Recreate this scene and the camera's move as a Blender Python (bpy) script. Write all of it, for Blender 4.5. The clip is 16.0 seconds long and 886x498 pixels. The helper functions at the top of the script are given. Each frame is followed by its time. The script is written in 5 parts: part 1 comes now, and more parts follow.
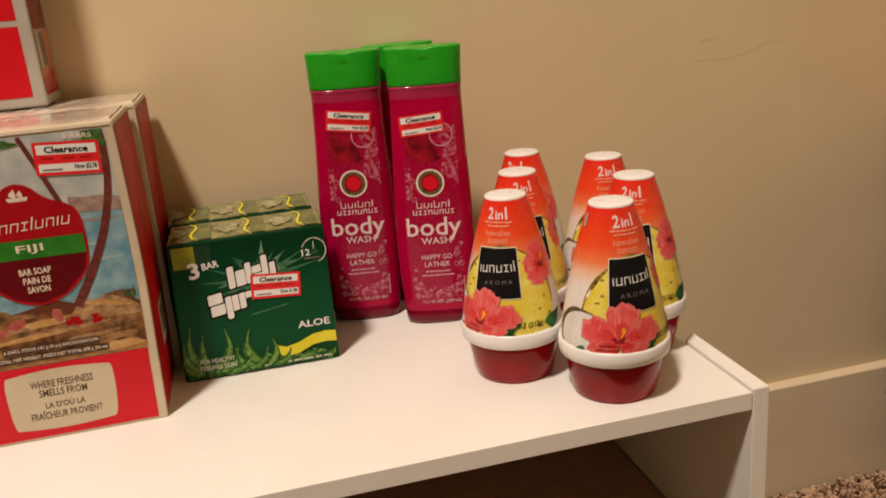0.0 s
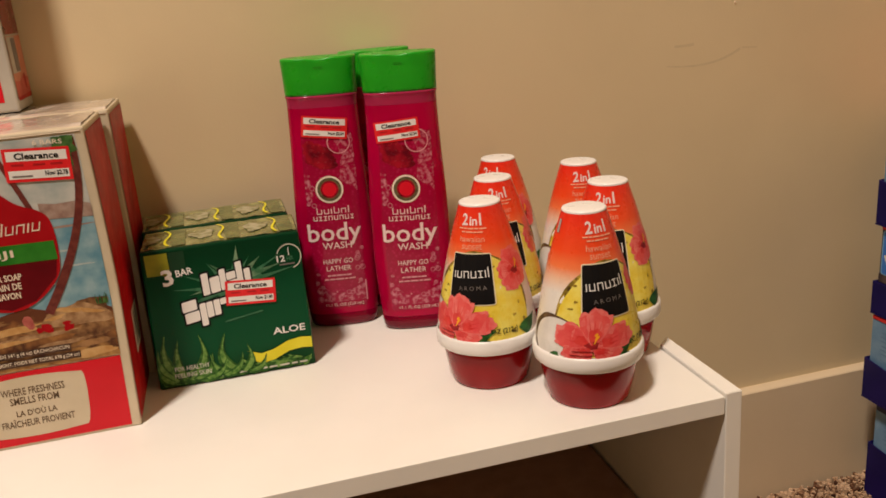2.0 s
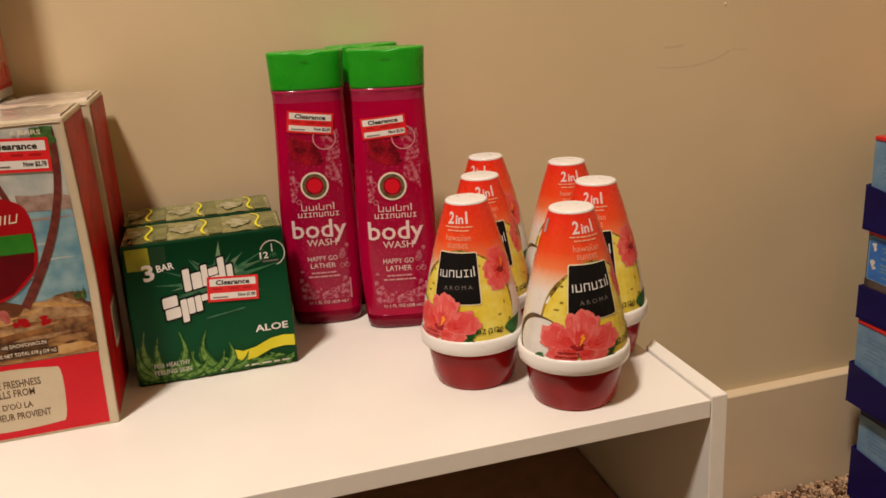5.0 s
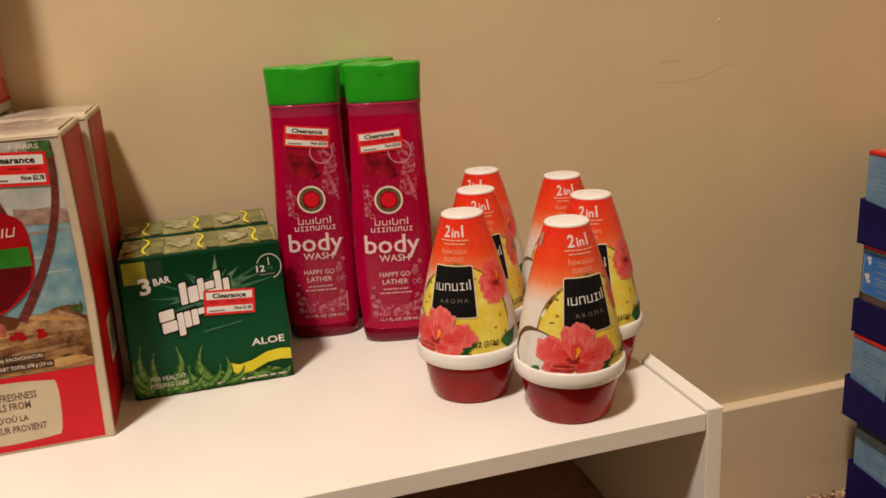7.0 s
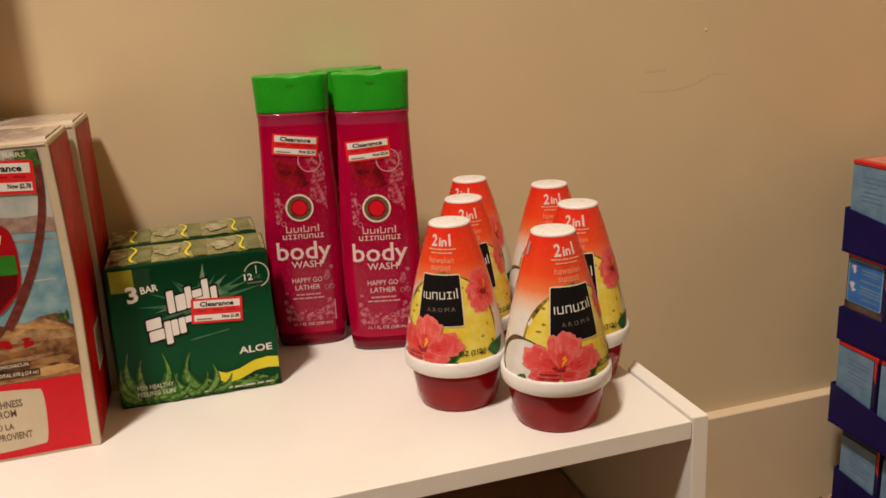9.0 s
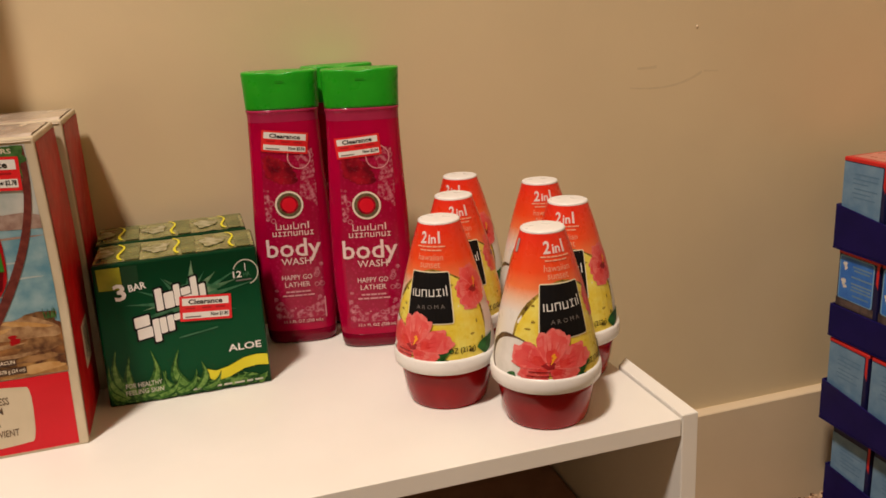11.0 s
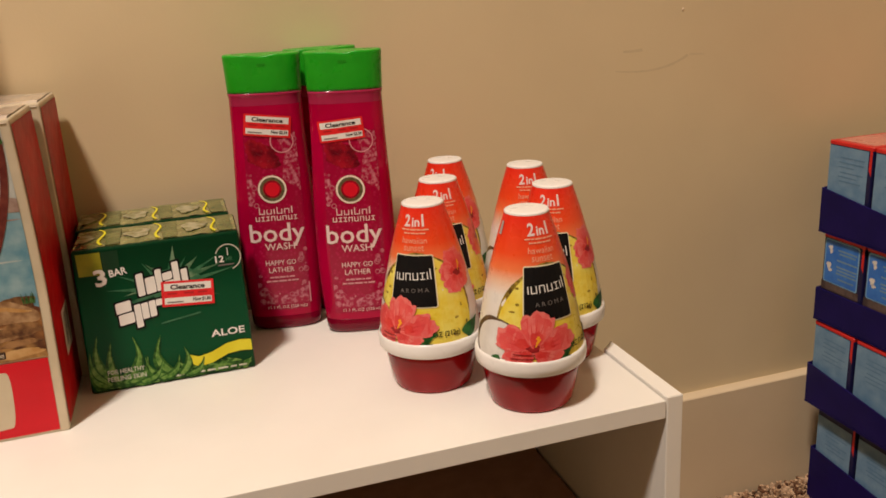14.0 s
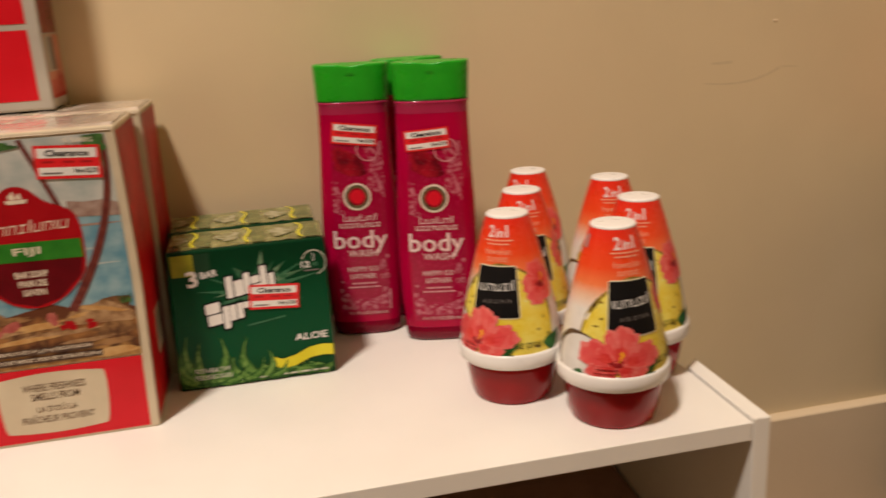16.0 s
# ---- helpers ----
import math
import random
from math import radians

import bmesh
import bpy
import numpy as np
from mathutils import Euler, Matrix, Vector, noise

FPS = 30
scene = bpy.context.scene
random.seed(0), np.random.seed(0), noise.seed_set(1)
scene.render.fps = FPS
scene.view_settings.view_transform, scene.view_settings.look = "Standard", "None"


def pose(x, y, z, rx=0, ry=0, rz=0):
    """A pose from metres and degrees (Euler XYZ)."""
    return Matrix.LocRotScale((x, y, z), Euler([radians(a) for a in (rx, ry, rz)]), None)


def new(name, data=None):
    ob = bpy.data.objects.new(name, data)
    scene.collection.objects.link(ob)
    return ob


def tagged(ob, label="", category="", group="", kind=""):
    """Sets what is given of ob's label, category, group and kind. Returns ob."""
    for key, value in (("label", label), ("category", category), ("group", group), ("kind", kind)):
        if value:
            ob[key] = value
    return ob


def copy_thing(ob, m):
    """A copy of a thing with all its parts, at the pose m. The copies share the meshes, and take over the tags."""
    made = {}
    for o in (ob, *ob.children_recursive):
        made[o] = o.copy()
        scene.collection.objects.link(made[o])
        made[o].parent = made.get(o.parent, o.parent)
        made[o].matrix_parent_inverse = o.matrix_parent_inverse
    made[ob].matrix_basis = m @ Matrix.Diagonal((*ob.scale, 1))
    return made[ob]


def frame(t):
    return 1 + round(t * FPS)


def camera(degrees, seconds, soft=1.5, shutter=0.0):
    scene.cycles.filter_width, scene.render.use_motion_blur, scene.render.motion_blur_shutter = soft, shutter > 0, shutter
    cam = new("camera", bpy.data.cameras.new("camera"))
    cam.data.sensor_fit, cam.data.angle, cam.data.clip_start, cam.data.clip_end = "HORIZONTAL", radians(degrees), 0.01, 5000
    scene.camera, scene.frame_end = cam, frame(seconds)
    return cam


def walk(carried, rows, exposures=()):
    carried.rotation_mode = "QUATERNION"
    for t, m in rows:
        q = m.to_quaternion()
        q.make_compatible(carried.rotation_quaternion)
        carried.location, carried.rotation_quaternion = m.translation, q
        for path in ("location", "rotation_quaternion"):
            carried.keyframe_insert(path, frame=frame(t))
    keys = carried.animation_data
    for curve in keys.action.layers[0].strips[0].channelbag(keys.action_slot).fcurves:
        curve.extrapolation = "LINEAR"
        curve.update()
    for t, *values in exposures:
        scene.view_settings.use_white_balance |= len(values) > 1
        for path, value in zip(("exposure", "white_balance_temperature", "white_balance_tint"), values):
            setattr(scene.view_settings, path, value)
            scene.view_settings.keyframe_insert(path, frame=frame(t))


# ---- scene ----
# Camera: metres, then degrees of turn to the right, tilt down and lean.
cam = camera(55.92, 16.0, soft=1.65, shutter=1.0)
PATH = [
    (0, -0.3091, -0.4312, 0.2684, 12.84, 17.43, 4.89),
    (0.5, -0.3073, -0.4351, 0.2725, 13.17, 16.93, 4.69),
    (1, -0.3043, -0.4329, 0.2728, 13.19, 17.14, 5.01),
    (1.5, -0.3028, -0.4337, 0.2718, 13.68, 17.40, 4.82),
    (2, -0.3018, -0.4329, 0.2694, 13.91, 17.26, 4.72),
    (2.5, -0.2994, -0.4333, 0.2690, 14.11, 17.10, 4.64),
    (3, -0.2992, -0.4310, 0.2668, 14.30, 17.09, 4.66),
    (3.5, -0.3008, -0.4299, 0.2680, 14.65, 16.82, 4.00),
    (4, -0.2991, -0.4270, 0.2679, 14.78, 17.40, 3.70),
    (6.5, -0.2995, -0.4272, 0.2653, 14.89, 16.94, 3.75),
    (7, -0.2991, -0.4294, 0.2670, 15.09, 16.42, 3.63),
    (7.5, -0.2967, -0.4293, 0.2668, 14.85, 16.50, 4.11),
    (8, -0.3012, -0.4284, 0.2675, 15.64, 16.31, 3.17),
    (8.5, -0.2973, -0.4314, 0.2694, 15.52, 15.77, 3.91),
    (9, -0.2974, -0.4315, 0.2692, 15.80, 16.04, 3.36),
    (11.5, -0.2922, -0.4300, 0.2684, 16.20, 16.36, 3.34),
    (12, -0.2914, -0.4295, 0.2673, 16.25, 16.46, 3.44),
    (12.5, -0.2901, -0.4296, 0.2665, 16.42, 16.49, 3.59),
    (13, -0.2890, -0.4294, 0.2648, 17.12, 16.86, 2.86),
    (13.5, -0.2881, -0.4295, 0.2652, 16.94, 16.85, 3.26),
    (14, -0.2890, -0.4291, 0.2635, 16.84, 17.07, 3.36),
    (14.5, -0.2887, -0.4276, 0.2616, 16.88, 17.31, 3.30),
    (15, -0.2883, -0.4266, 0.2610, 16.75, 17.56, 3.35),
    (15.5, -0.2905, -0.4282, 0.2682, 15.15, 16.85, 3.33),
    (16, -0.2975, -0.4276, 0.2662, 11.83, 16.27, 3.31),
]
walk(cam, [(t, pose(x, y, z, 90 - down, 0, -turn) @ pose(0, 0, 0, 0, 0, -lean))
           for t, x, y, z, turn, down, lean in PATH])

# ---- light ----
world = bpy.data.worlds.new("room_dark")
scene.world = world
world.use_nodes = True
world.node_tree.nodes["Background"].inputs[0].default_value = (1.0, 0.8, 0.6, 1)
world.node_tree.nodes["Background"].inputs[1].default_value = 0.008
lamp_data = bpy.data.lights.new("ceiling_bulb", "AREA")
lamp_data.shape, lamp_data.size, lamp_data.energy, lamp_data.color = "DISK", 0.29, 72.5, (1.0, 0.853, 0.728)
lamp = new("ceiling_bulb", lamp_data)
lamp.location = (-0.98, -0.77, 2.42)
scene.view_settings.exposure = 0.0


# ---- materials ----
def mat(name, a, b=None, rough=0.5, scale=40.0, bump=0.0, bscale=300.0, coat=0.0, sss=0.0, spec=0.35, detail=4.0, lo=0.35, hi=0.65, rvar=0.1):
    """A surface with two tones mixed by noise, a fine relief and uneven gloss."""
    m = bpy.data.materials.new(name)
    m.use_nodes = True
    nt = m.node_tree
    p = nt.nodes["Principled BSDF"]
    co = nt.nodes.new("ShaderNodeTexCoord")
    n1 = nt.nodes.new("ShaderNodeTexNoise")
    n1.inputs["Scale"].default_value, n1.inputs["Detail"].default_value = scale, detail
    nt.links.new(co.outputs["Object"], n1.inputs["Vector"])
    ramp = nt.nodes.new("ShaderNodeValToRGB")
    ramp.color_ramp.elements[0].position, ramp.color_ramp.elements[1].position = lo, hi
    ramp.color_ramp.elements[0].color = (*a, 1)
    ramp.color_ramp.elements[1].color = (*(b or [min(1, c * 1.12) for c in a]), 1)
    nt.links.new(n1.outputs["Fac"], ramp.inputs["Fac"])
    nt.links.new(ramp.outputs["Color"], p.inputs["Base Color"])
    rr = nt.nodes.new("ShaderNodeMapRange")
    rr.inputs["To Min"].default_value, rr.inputs["To Max"].default_value = max(0.02, rough - rvar), min(1, rough + rvar)
    n2 = nt.nodes.new("ShaderNodeTexNoise")
    n2.inputs["Scale"].default_value = scale * 3.1
    nt.links.new(co.outputs["Object"], n2.inputs["Vector"])
    nt.links.new(n2.outputs["Fac"], rr.inputs["Value"])
    nt.links.new(rr.outputs["Result"], p.inputs["Roughness"])
    if bump:
        n3 = nt.nodes.new("ShaderNodeTexNoise")
        n3.inputs["Scale"].default_value, n3.inputs["Detail"].default_value = bscale, 3
        nt.links.new(co.outputs["Object"], n3.inputs["Vector"])
        bp = nt.nodes.new("ShaderNodeBump")
        bp.inputs["Strength"].default_value, bp.inputs["Distance"].default_value = bump, 0.001
        nt.links.new(n3.outputs["Fac"], bp.inputs["Height"])
        nt.links.new(bp.outputs["Normal"], p.inputs["Normal"])
    p.inputs["Coat Weight"].default_value = coat
    p.inputs["Coat Roughness"].default_value = 0.12
    p.inputs["Specular IOR Level"].default_value = spec
    if sss:
        p.inputs["Subsurface Weight"].default_value = sss
        p.inputs["Subsurface Radius"].default_value = (1.0, 0.35, 0.3)
        p.inputs["Subsurface Scale"].default_value = 0.006
    return m


def by_height(m, stops, noise_amount=0.0):
    """Prints a vertical run of colours, given as (height in metres, colour), over the material m."""
    nt = m.node_tree
    co = nt.nodes.new("ShaderNodeTexCoord")
    sep = nt.nodes.new("ShaderNodeSeparateXYZ")
    nt.links.new(co.outputs["Object"], sep.inputs["Vector"])
    z0, z1 = stops[0][0], stops[-1][0]
    mr = nt.nodes.new("ShaderNodeMapRange")
    mr.inputs["From Min"].default_value, mr.inputs["From Max"].default_value = z0, z1
    nt.links.new(sep.outputs["Z"], mr.inputs["Value"])
    src = mr.outputs["Result"]
    if noise_amount:
        n = nt.nodes.new("ShaderNodeTexNoise")
        n.inputs["Scale"].default_value = 90
        nt.links.new(co.outputs["Object"], n.inputs["Vector"])
        ma = nt.nodes.new("ShaderNodeMath")
        ma.operation = "MULTIPLY_ADD"
        ma.inputs[1].default_value = noise_amount
        nt.links.new(n.outputs["Fac"], ma.inputs[0])
        nt.links.new(src, ma.inputs[2])
        src = ma.outputs[0]
    ramp = nt.nodes.new("ShaderNodeValToRGB")
    els = ramp.color_ramp.elements
    while len(els) < len(stops):
        els.new(0.5)
    for el, (z, c) in zip(els, stops):
        el.position, el.color = (z - z0) / (z1 - z0), (*c, 1)
    nt.links.new(src, ramp.inputs["Fac"])
    nt.links.new(ramp.outputs["Color"], nt.nodes["Principled BSDF"].inputs["Base Color"])
    return m


def spotted(m, a, b, scale, size=0.35, soft=0.1, squash=(1, 1, 1)):
    """Prints cells of colour b on colour a over the material m."""
    nt = m.node_tree
    co = nt.nodes.new("ShaderNodeTexCoord")
    mp = nt.nodes.new("ShaderNodeMapping")
    mp.inputs["Scale"].default_value = squash
    v = nt.nodes.new("ShaderNodeTexVoronoi")
    v.inputs["Scale"].default_value = scale
    nt.links.new(co.outputs["Object"], mp.inputs["Vector"])
    nt.links.new(mp.outputs["Vector"], v.inputs["Vector"])
    ramp = nt.nodes.new("ShaderNodeValToRGB")
    e = ramp.color_ramp.elements
    e[0].position, e[0].color = size, (*b, 1)
    e[1].position, e[1].color = size + soft, (*a, 1)
    nt.links.new(v.outputs["Distance"], ramp.inputs["Fac"])
    nt.links.new(ramp.outputs["Color"], nt.nodes["Principled BSDF"].inputs["Base Color"])
    return m


WALL = mat("wall_paint", (0.695, 0.562, 0.352), (0.745, 0.606, 0.382), rough=0.62, scale=5, bump=0.07, bscale=420, rvar=0.06)
TRIM = mat("trim_paint", (0.73, 0.585, 0.395), (0.77, 0.62, 0.42), rough=0.5, scale=9, bump=0.12, bscale=160)
CEIL = mat("ceiling_paint", (0.74, 0.70, 0.64), (0.78, 0.74, 0.68), rough=0.8, scale=6, bump=0.3, bscale=120)
LAMINATE = mat("white_laminate", (0.855, 0.834, 0.782), (0.885, 0.864, 0.814), rough=0.32, scale=14, bump=0.05, bscale=900, rvar=0.07)
SHADE_BOARD = mat("compartment_shade_brown", (0.19, 0.12, 0.075), (0.24, 0.16, 0.10), rough=0.6, scale=60)
CARPET = mat("carpet_backing", (0.075, 0.045, 0.026), (0.20, 0.13, 0.078), rough=0.95, scale=130, bump=1.0, bscale=500)


def carpet_yarn():
    m = mat("carpet_yarn", (0.4, 0.3, 0.2), rough=0.95)
    nt = m.node_tree
    g = nt.nodes.new("ShaderNodeNewGeometry")
    ramp = nt.nodes.new("ShaderNodeValToRGB")
    els = ramp.color_ramp.elements
    els.new(0.5), els.new(0.3)
    for el, (p, c) in zip(els, ((0.0, (0.05, 0.018, 0.009)), (0.20, (0.17, 0.075, 0.036)), (0.36, (0.50, 0.32, 0.19)), (1.0, (0.66, 0.46, 0.30)))):
        el.position, el.color = p, (*c, 1)
    nt.links.new(g.outputs["Random Per Island"], ramp.inputs["Fac"])
    nt.links.new(ramp.outputs["Color"], nt.nodes["Principled BSDF"].inputs["Base Color"])
    return m


YARN = carpet_yarn()
INK = mat("black_ink", (0.006, 0.0055, 0.006), rough=0.5, spec=0.15)
WHITE = mat("white_print", (0.80, 0.78, 0.75), (0.84, 0.82, 0.79), rough=0.4)
STICKER_RED = mat("sticker_red", (0.72, 0.012, 0.018), (0.78, 0.02, 0.025), rough=0.42, scale=80)
STICKER_DARK = mat("sticker_dark_red", (0.40, 0.008, 0.012), rough=0.42)
GREY_INK = mat("grey_ink", (0.16, 0.14, 0.13), rough=0.5)


# ---- building blocks ----
def part(name, bm, material, parent, label="", smooth=False):
    """Links a bmesh as one mesh object under a thing or a part."""
    me = bpy.data.meshes.new(name)
    bm.normal_update()
    bm.to_mesh(me)
    bm.free()
    me.materials.append(material)
    if smooth:
        for p in me.polygons:
            p.use_smooth = True
    ob = new(name, me)
    ob.parent = parent
    return tagged(ob, label)


def thing(name, label, category, group="", at=None, kind=""):
    ob = tagged(new(name), label, category, group, kind)
    ob.empty_display_size = 0.02
    if at is not None:
        ob.matrix_basis = at
    return ob


def single(name, bm, material, label="", category="", kind="", smooth=False):
    ob = part(name, bm, material, None, "", smooth)
    return tagged(ob, label, category, "", kind)


def box(x0, x1, y0, y1, z0, z1, bevel=0.0, seg=2, f=None):
    bm = bmesh.new()
    bmesh.ops.create_cube(bm, size=1, matrix=Matrix.Translation(((x0 + x1) / 2, (y0 + y1) / 2, (z0 + z1) / 2)) @ Matrix.Diagonal((x1 - x0, y1 - y0, z1 - z0, 1)))
    if bevel:
        bmesh.ops.bevel(bm, geom=bm.edges[:], offset=bevel, segments=seg, affect="EDGES", profile=0.5)
    if f:
        for v in bm.verts:
            v.co = f(v.co)
    return bm


def lathe(profile, n=64, close_top=False, close_bottom=False):
    """Turns (radius, height) pairs about the z axis."""
    bm = bmesh.new()
    rings = [[bm.verts.new((r * math.cos(2 * math.pi * i / n), r * math.sin(2 * math.pi * i / n), z)) for i in range(n)] for r, z in profile]
    for a, b in zip(rings, rings[1:]):
        for i in range(n):
            bm.faces.new((a[i], a[(i + 1) % n], b[(i + 1) % n], b[i]))
    if close_bottom:
        bm.faces.new(rings[0][::-1])
    if close_top:
        bm.faces.new(rings[-1])
    return bm


def loft(sections, n=56, power=3.0, close=True):
    """Stacks rounded-oblong sections (half width, half depth, height)."""
    bm = bmesh.new()
    rings = []
    for a, b, z in sections:
        ring = []
        for i in range(n):
            t = 2 * math.pi * i / n
            c, s = math.cos(t), math.sin(t)
            k = (abs(c) ** power + abs(s) ** power) ** (-1 / power)
            ring.append(bm.verts.new((a * k * c, b * k * s, z)))
        rings.append(ring)
    for a, b in zip(rings, rings[1:]):
        for i in range(n):
            bm.faces.new((a[i], a[(i + 1) % n], b[(i + 1) % n], b[i]))
    if close:
        bm.faces.new([bm.verts.new(v.co) for v in rings[0][::-1]])
        bm.faces.new([bm.verts.new(v.co) for v in rings[-1]])
    return bm


def lay(bm, surf, h, step=0.0):
    """Lays a flat drawing in (u, v) on a surface, h metres proud of it; step cuts it so that it follows a curve."""
    bmesh.ops.triangulate(bm, faces=bm.faces[:], ngon_method="EAR_CLIP")
    if step and bm.verts:
        for axis in (0, 1):
            lo, hi = min(v.co[axis] for v in bm.verts), max(v.co[axis] for v in bm.verts)
            s = step if axis == 0 else step * 3
            k = math.ceil(lo / s)
            while k * s < hi:
                no = (1, 0, 0) if axis == 0 else (0, 1, 0)
                bmesh.ops.bisect_plane(bm, geom=bm.verts[:] + bm.edges[:] + bm.faces[:], plane_co=[c * k * s for c in no], plane_no=no)
                k += 1
    for f in bm.faces:
        if f.normal.z < 0:
            f.normal_flip()
    for v in bm.verts:
        v.co = surf(v.co.x, v.co.y, h)
    return bm


def shape(*polys):
    """A flat drawing of one or more outlines."""
    bm = bmesh.new()
    for pts in polys:
        bm.faces.new([bm.verts.new((x, y, 0)) for x, y in pts])
    bm.normal_update()
    return bm


def oblong(cx, cy, w, h, r=0.0, rot=0.0, slant=0.0):
    """The outline of a rectangle with rounded corners."""
    r = min(r, w / 2 - 1e-6, h / 2 - 1e-6)
    pts = []
    if r <= 0:
        pts = [(-w / 2, -h / 2), (w / 2, -h / 2), (w / 2, h / 2), (-w / 2, h / 2)]
    else:
        for sx, sy, a0 in ((1, -1, -90), (1, 1, 0), (-1, 1, 90), (-1, -1, 180)):
            for k in range(5):
                a = radians(a0 + 22.5 * k)
                pts.append((sx * (w / 2 - r) + r * math.cos(a), sy * (h / 2 - r) + r * math.sin(a)))
    c, s = math.cos(radians(rot)), math.sin(radians(rot))
    return [(cx + c * (x + slant * y) - s * y, cy + s * (x + slant * y) + c * y) for x, y in pts]


def disc(cx, cy, rx, ry=None, n=28, rot=0.0, wob=0.0, seed=0):
    ry = ry or rx
    rnd = random.Random(seed)
    ph = [rnd.uniform(0, 6.28) for _ in range(3)]
    out = []
    c, s = math.cos(radians(rot)), math.sin(radians(rot))
    for i in range(n):
        t = 2 * math.pi * i / n
        k = 1 + wob * (math.sin(3 * t + ph[0]) + 0.6 * math.sin(5 * t + ph[1]) + 0.4 * math.sin(8 * t + ph[2])) / 2
        x, y = rx * k * math.cos(t), ry * k * math.sin(t)
        out.append((cx + c * x - s * y, cy + s * x + c * y))
    return out


def ring(cx, cy, r0, r1, n=36, start=0.0, sweep=360.0):
    bm = bmesh.new()
    if sweep < 360:
        turns = [radians(start + sweep * i / n) for i in range(n + 1)]
        rows = [[bm.verts.new((cx + r * math.cos(a), cy + r * math.sin(a), 0)) for r in (r0, r1)] for a in turns]
        for p, q in zip(rows, rows[1:]):
            bm.faces.new((p[0], p[1], q[1], q[0]))
        bm.normal_update()
        return bm
    a = [bm.verts.new((cx + r0 * math.cos(2 * math.pi * i / n), cy + r0 * math.sin(2 * math.pi * i / n), 0)) for i in range(n)]
    b = [bm.verts.new((cx + r1 * math.cos(2 * math.pi * i / n), cy + r1 * math.sin(2 * math.pi * i / n), 0)) for i in range(n)]
    for i in range(n):
        bm.faces.new((a[i], b[i], b[(i + 1) % n], a[(i + 1) % n]))
    bm.normal_update()
    return bm


def stroke(pts, w0, w1=None, n=18):
    """A ribbon along a smooth line through three or four control points, as an outline."""
    w1 = w0 if w1 is None else w1
    P = [Vector((x, y)) for x, y in pts]
    line = []
    for i in range(n + 1):
        t = i / n
        Q = P[:]
        while len(Q) > 1:
            Q = [a.lerp(b, t) for a, b in zip(Q, Q[1:])]
        line.append(Q[0])
    left, right = [], []
    for i, p in enumerate(line):
        d = (line[min(i + 1, n)] - line[max(i - 1, 0)]).normalized()
        w = (w0 + (w1 - w0) * i / n) / 2
        left.append((p.x - d.y * w, p.y + d.x * w))
        right.append((p.x + d.y * w, p.y - d.x * w))
    return left + right[::-1]


def leaf(x0, y0, x1, y1, w, bend=0.0, n=10):
    """A pointed blade from its foot to its tip."""
    d = Vector((x1 - x0, y1 - y0))
    nrm = Vector((-d.y, d.x)).normalized()
    L, R = [], []
    for i in range(n + 1):
        t = i / n
        p = Vector((x0, y0)) + d * t + nrm * bend * math.sin(math.pi * t)
        k = w / 2 * (1 - t) ** 0.7 * (0.75 + 0.5 * math.sin(math.pi * min(1, t * 1.3)))
        L.append(tuple(p + nrm * k))
        R.append(tuple(p - nrm * k))
    return L + R[::-1][1:]


def words(s, cx, cy, w, h, rot=0.0, bold=0.0, slant=0.0):
    """Flat lettering in the built-in font, fitted to a width and a height."""
    cu = bpy.data.curves.new("lettering", "FONT")
    cu.body, cu.size, cu.resolution_u, cu.offset = s, 1.0, 2, bold
    ob = new("lettering", cu)
    bpy.context.view_layer.update()
    me = bpy.data.meshes.new_from_object(ob.evaluated_get(bpy.context.evaluated_depsgraph_get()))
    bm = bmesh.new()
    bm.from_mesh(me)
    bpy.data.objects.remove(ob)
    bpy.data.curves.remove(cu)
    bpy.data.meshes.remove(me)
    xs, ys = [v.co.x for v in bm.verts], [v.co.y for v in bm.verts]
    x0, x1, y0, y1 = min(xs), max(xs), min(ys), max(ys)
    c, sn = math.cos(radians(rot)), math.sin(radians(rot))
    for v in bm.verts:
        x, y = ((v.co.x - x0) / (x1 - x0) - 0.5) * w, ((v.co.y - y0) / (y1 - y0) - 0.5) * h
        x += slant * y
        v.co = (cx + c * x - sn * y, cy + sn * x + c * y, 0)
    bm.normal_update()
    return bm


def blocks(cx, cy, w, h, widths, rot=0.0, slant=0.0, heights=None, gap=0.18):
    """A row of plain rounded bars in place of small print."""
    tot = sum(widths) + gap * (len(widths) - 1)
    x = -w / 2
    out = []
    c, s = math.cos(radians(rot)), math.sin(radians(rot))
    for i, q in enumerate(widths):
        bw = q / tot * w
        k = heights[i] if heights else 1.0
        ux, uy = x + bw / 2, (k - 1) * h / 2
        out.append(oblong(cx + c * ux - s * uy, cy + s * ux + c * uy, bw, h * k, min(bw, h) * 0.14, rot, slant))
        x += bw + gap / tot * w
    return out


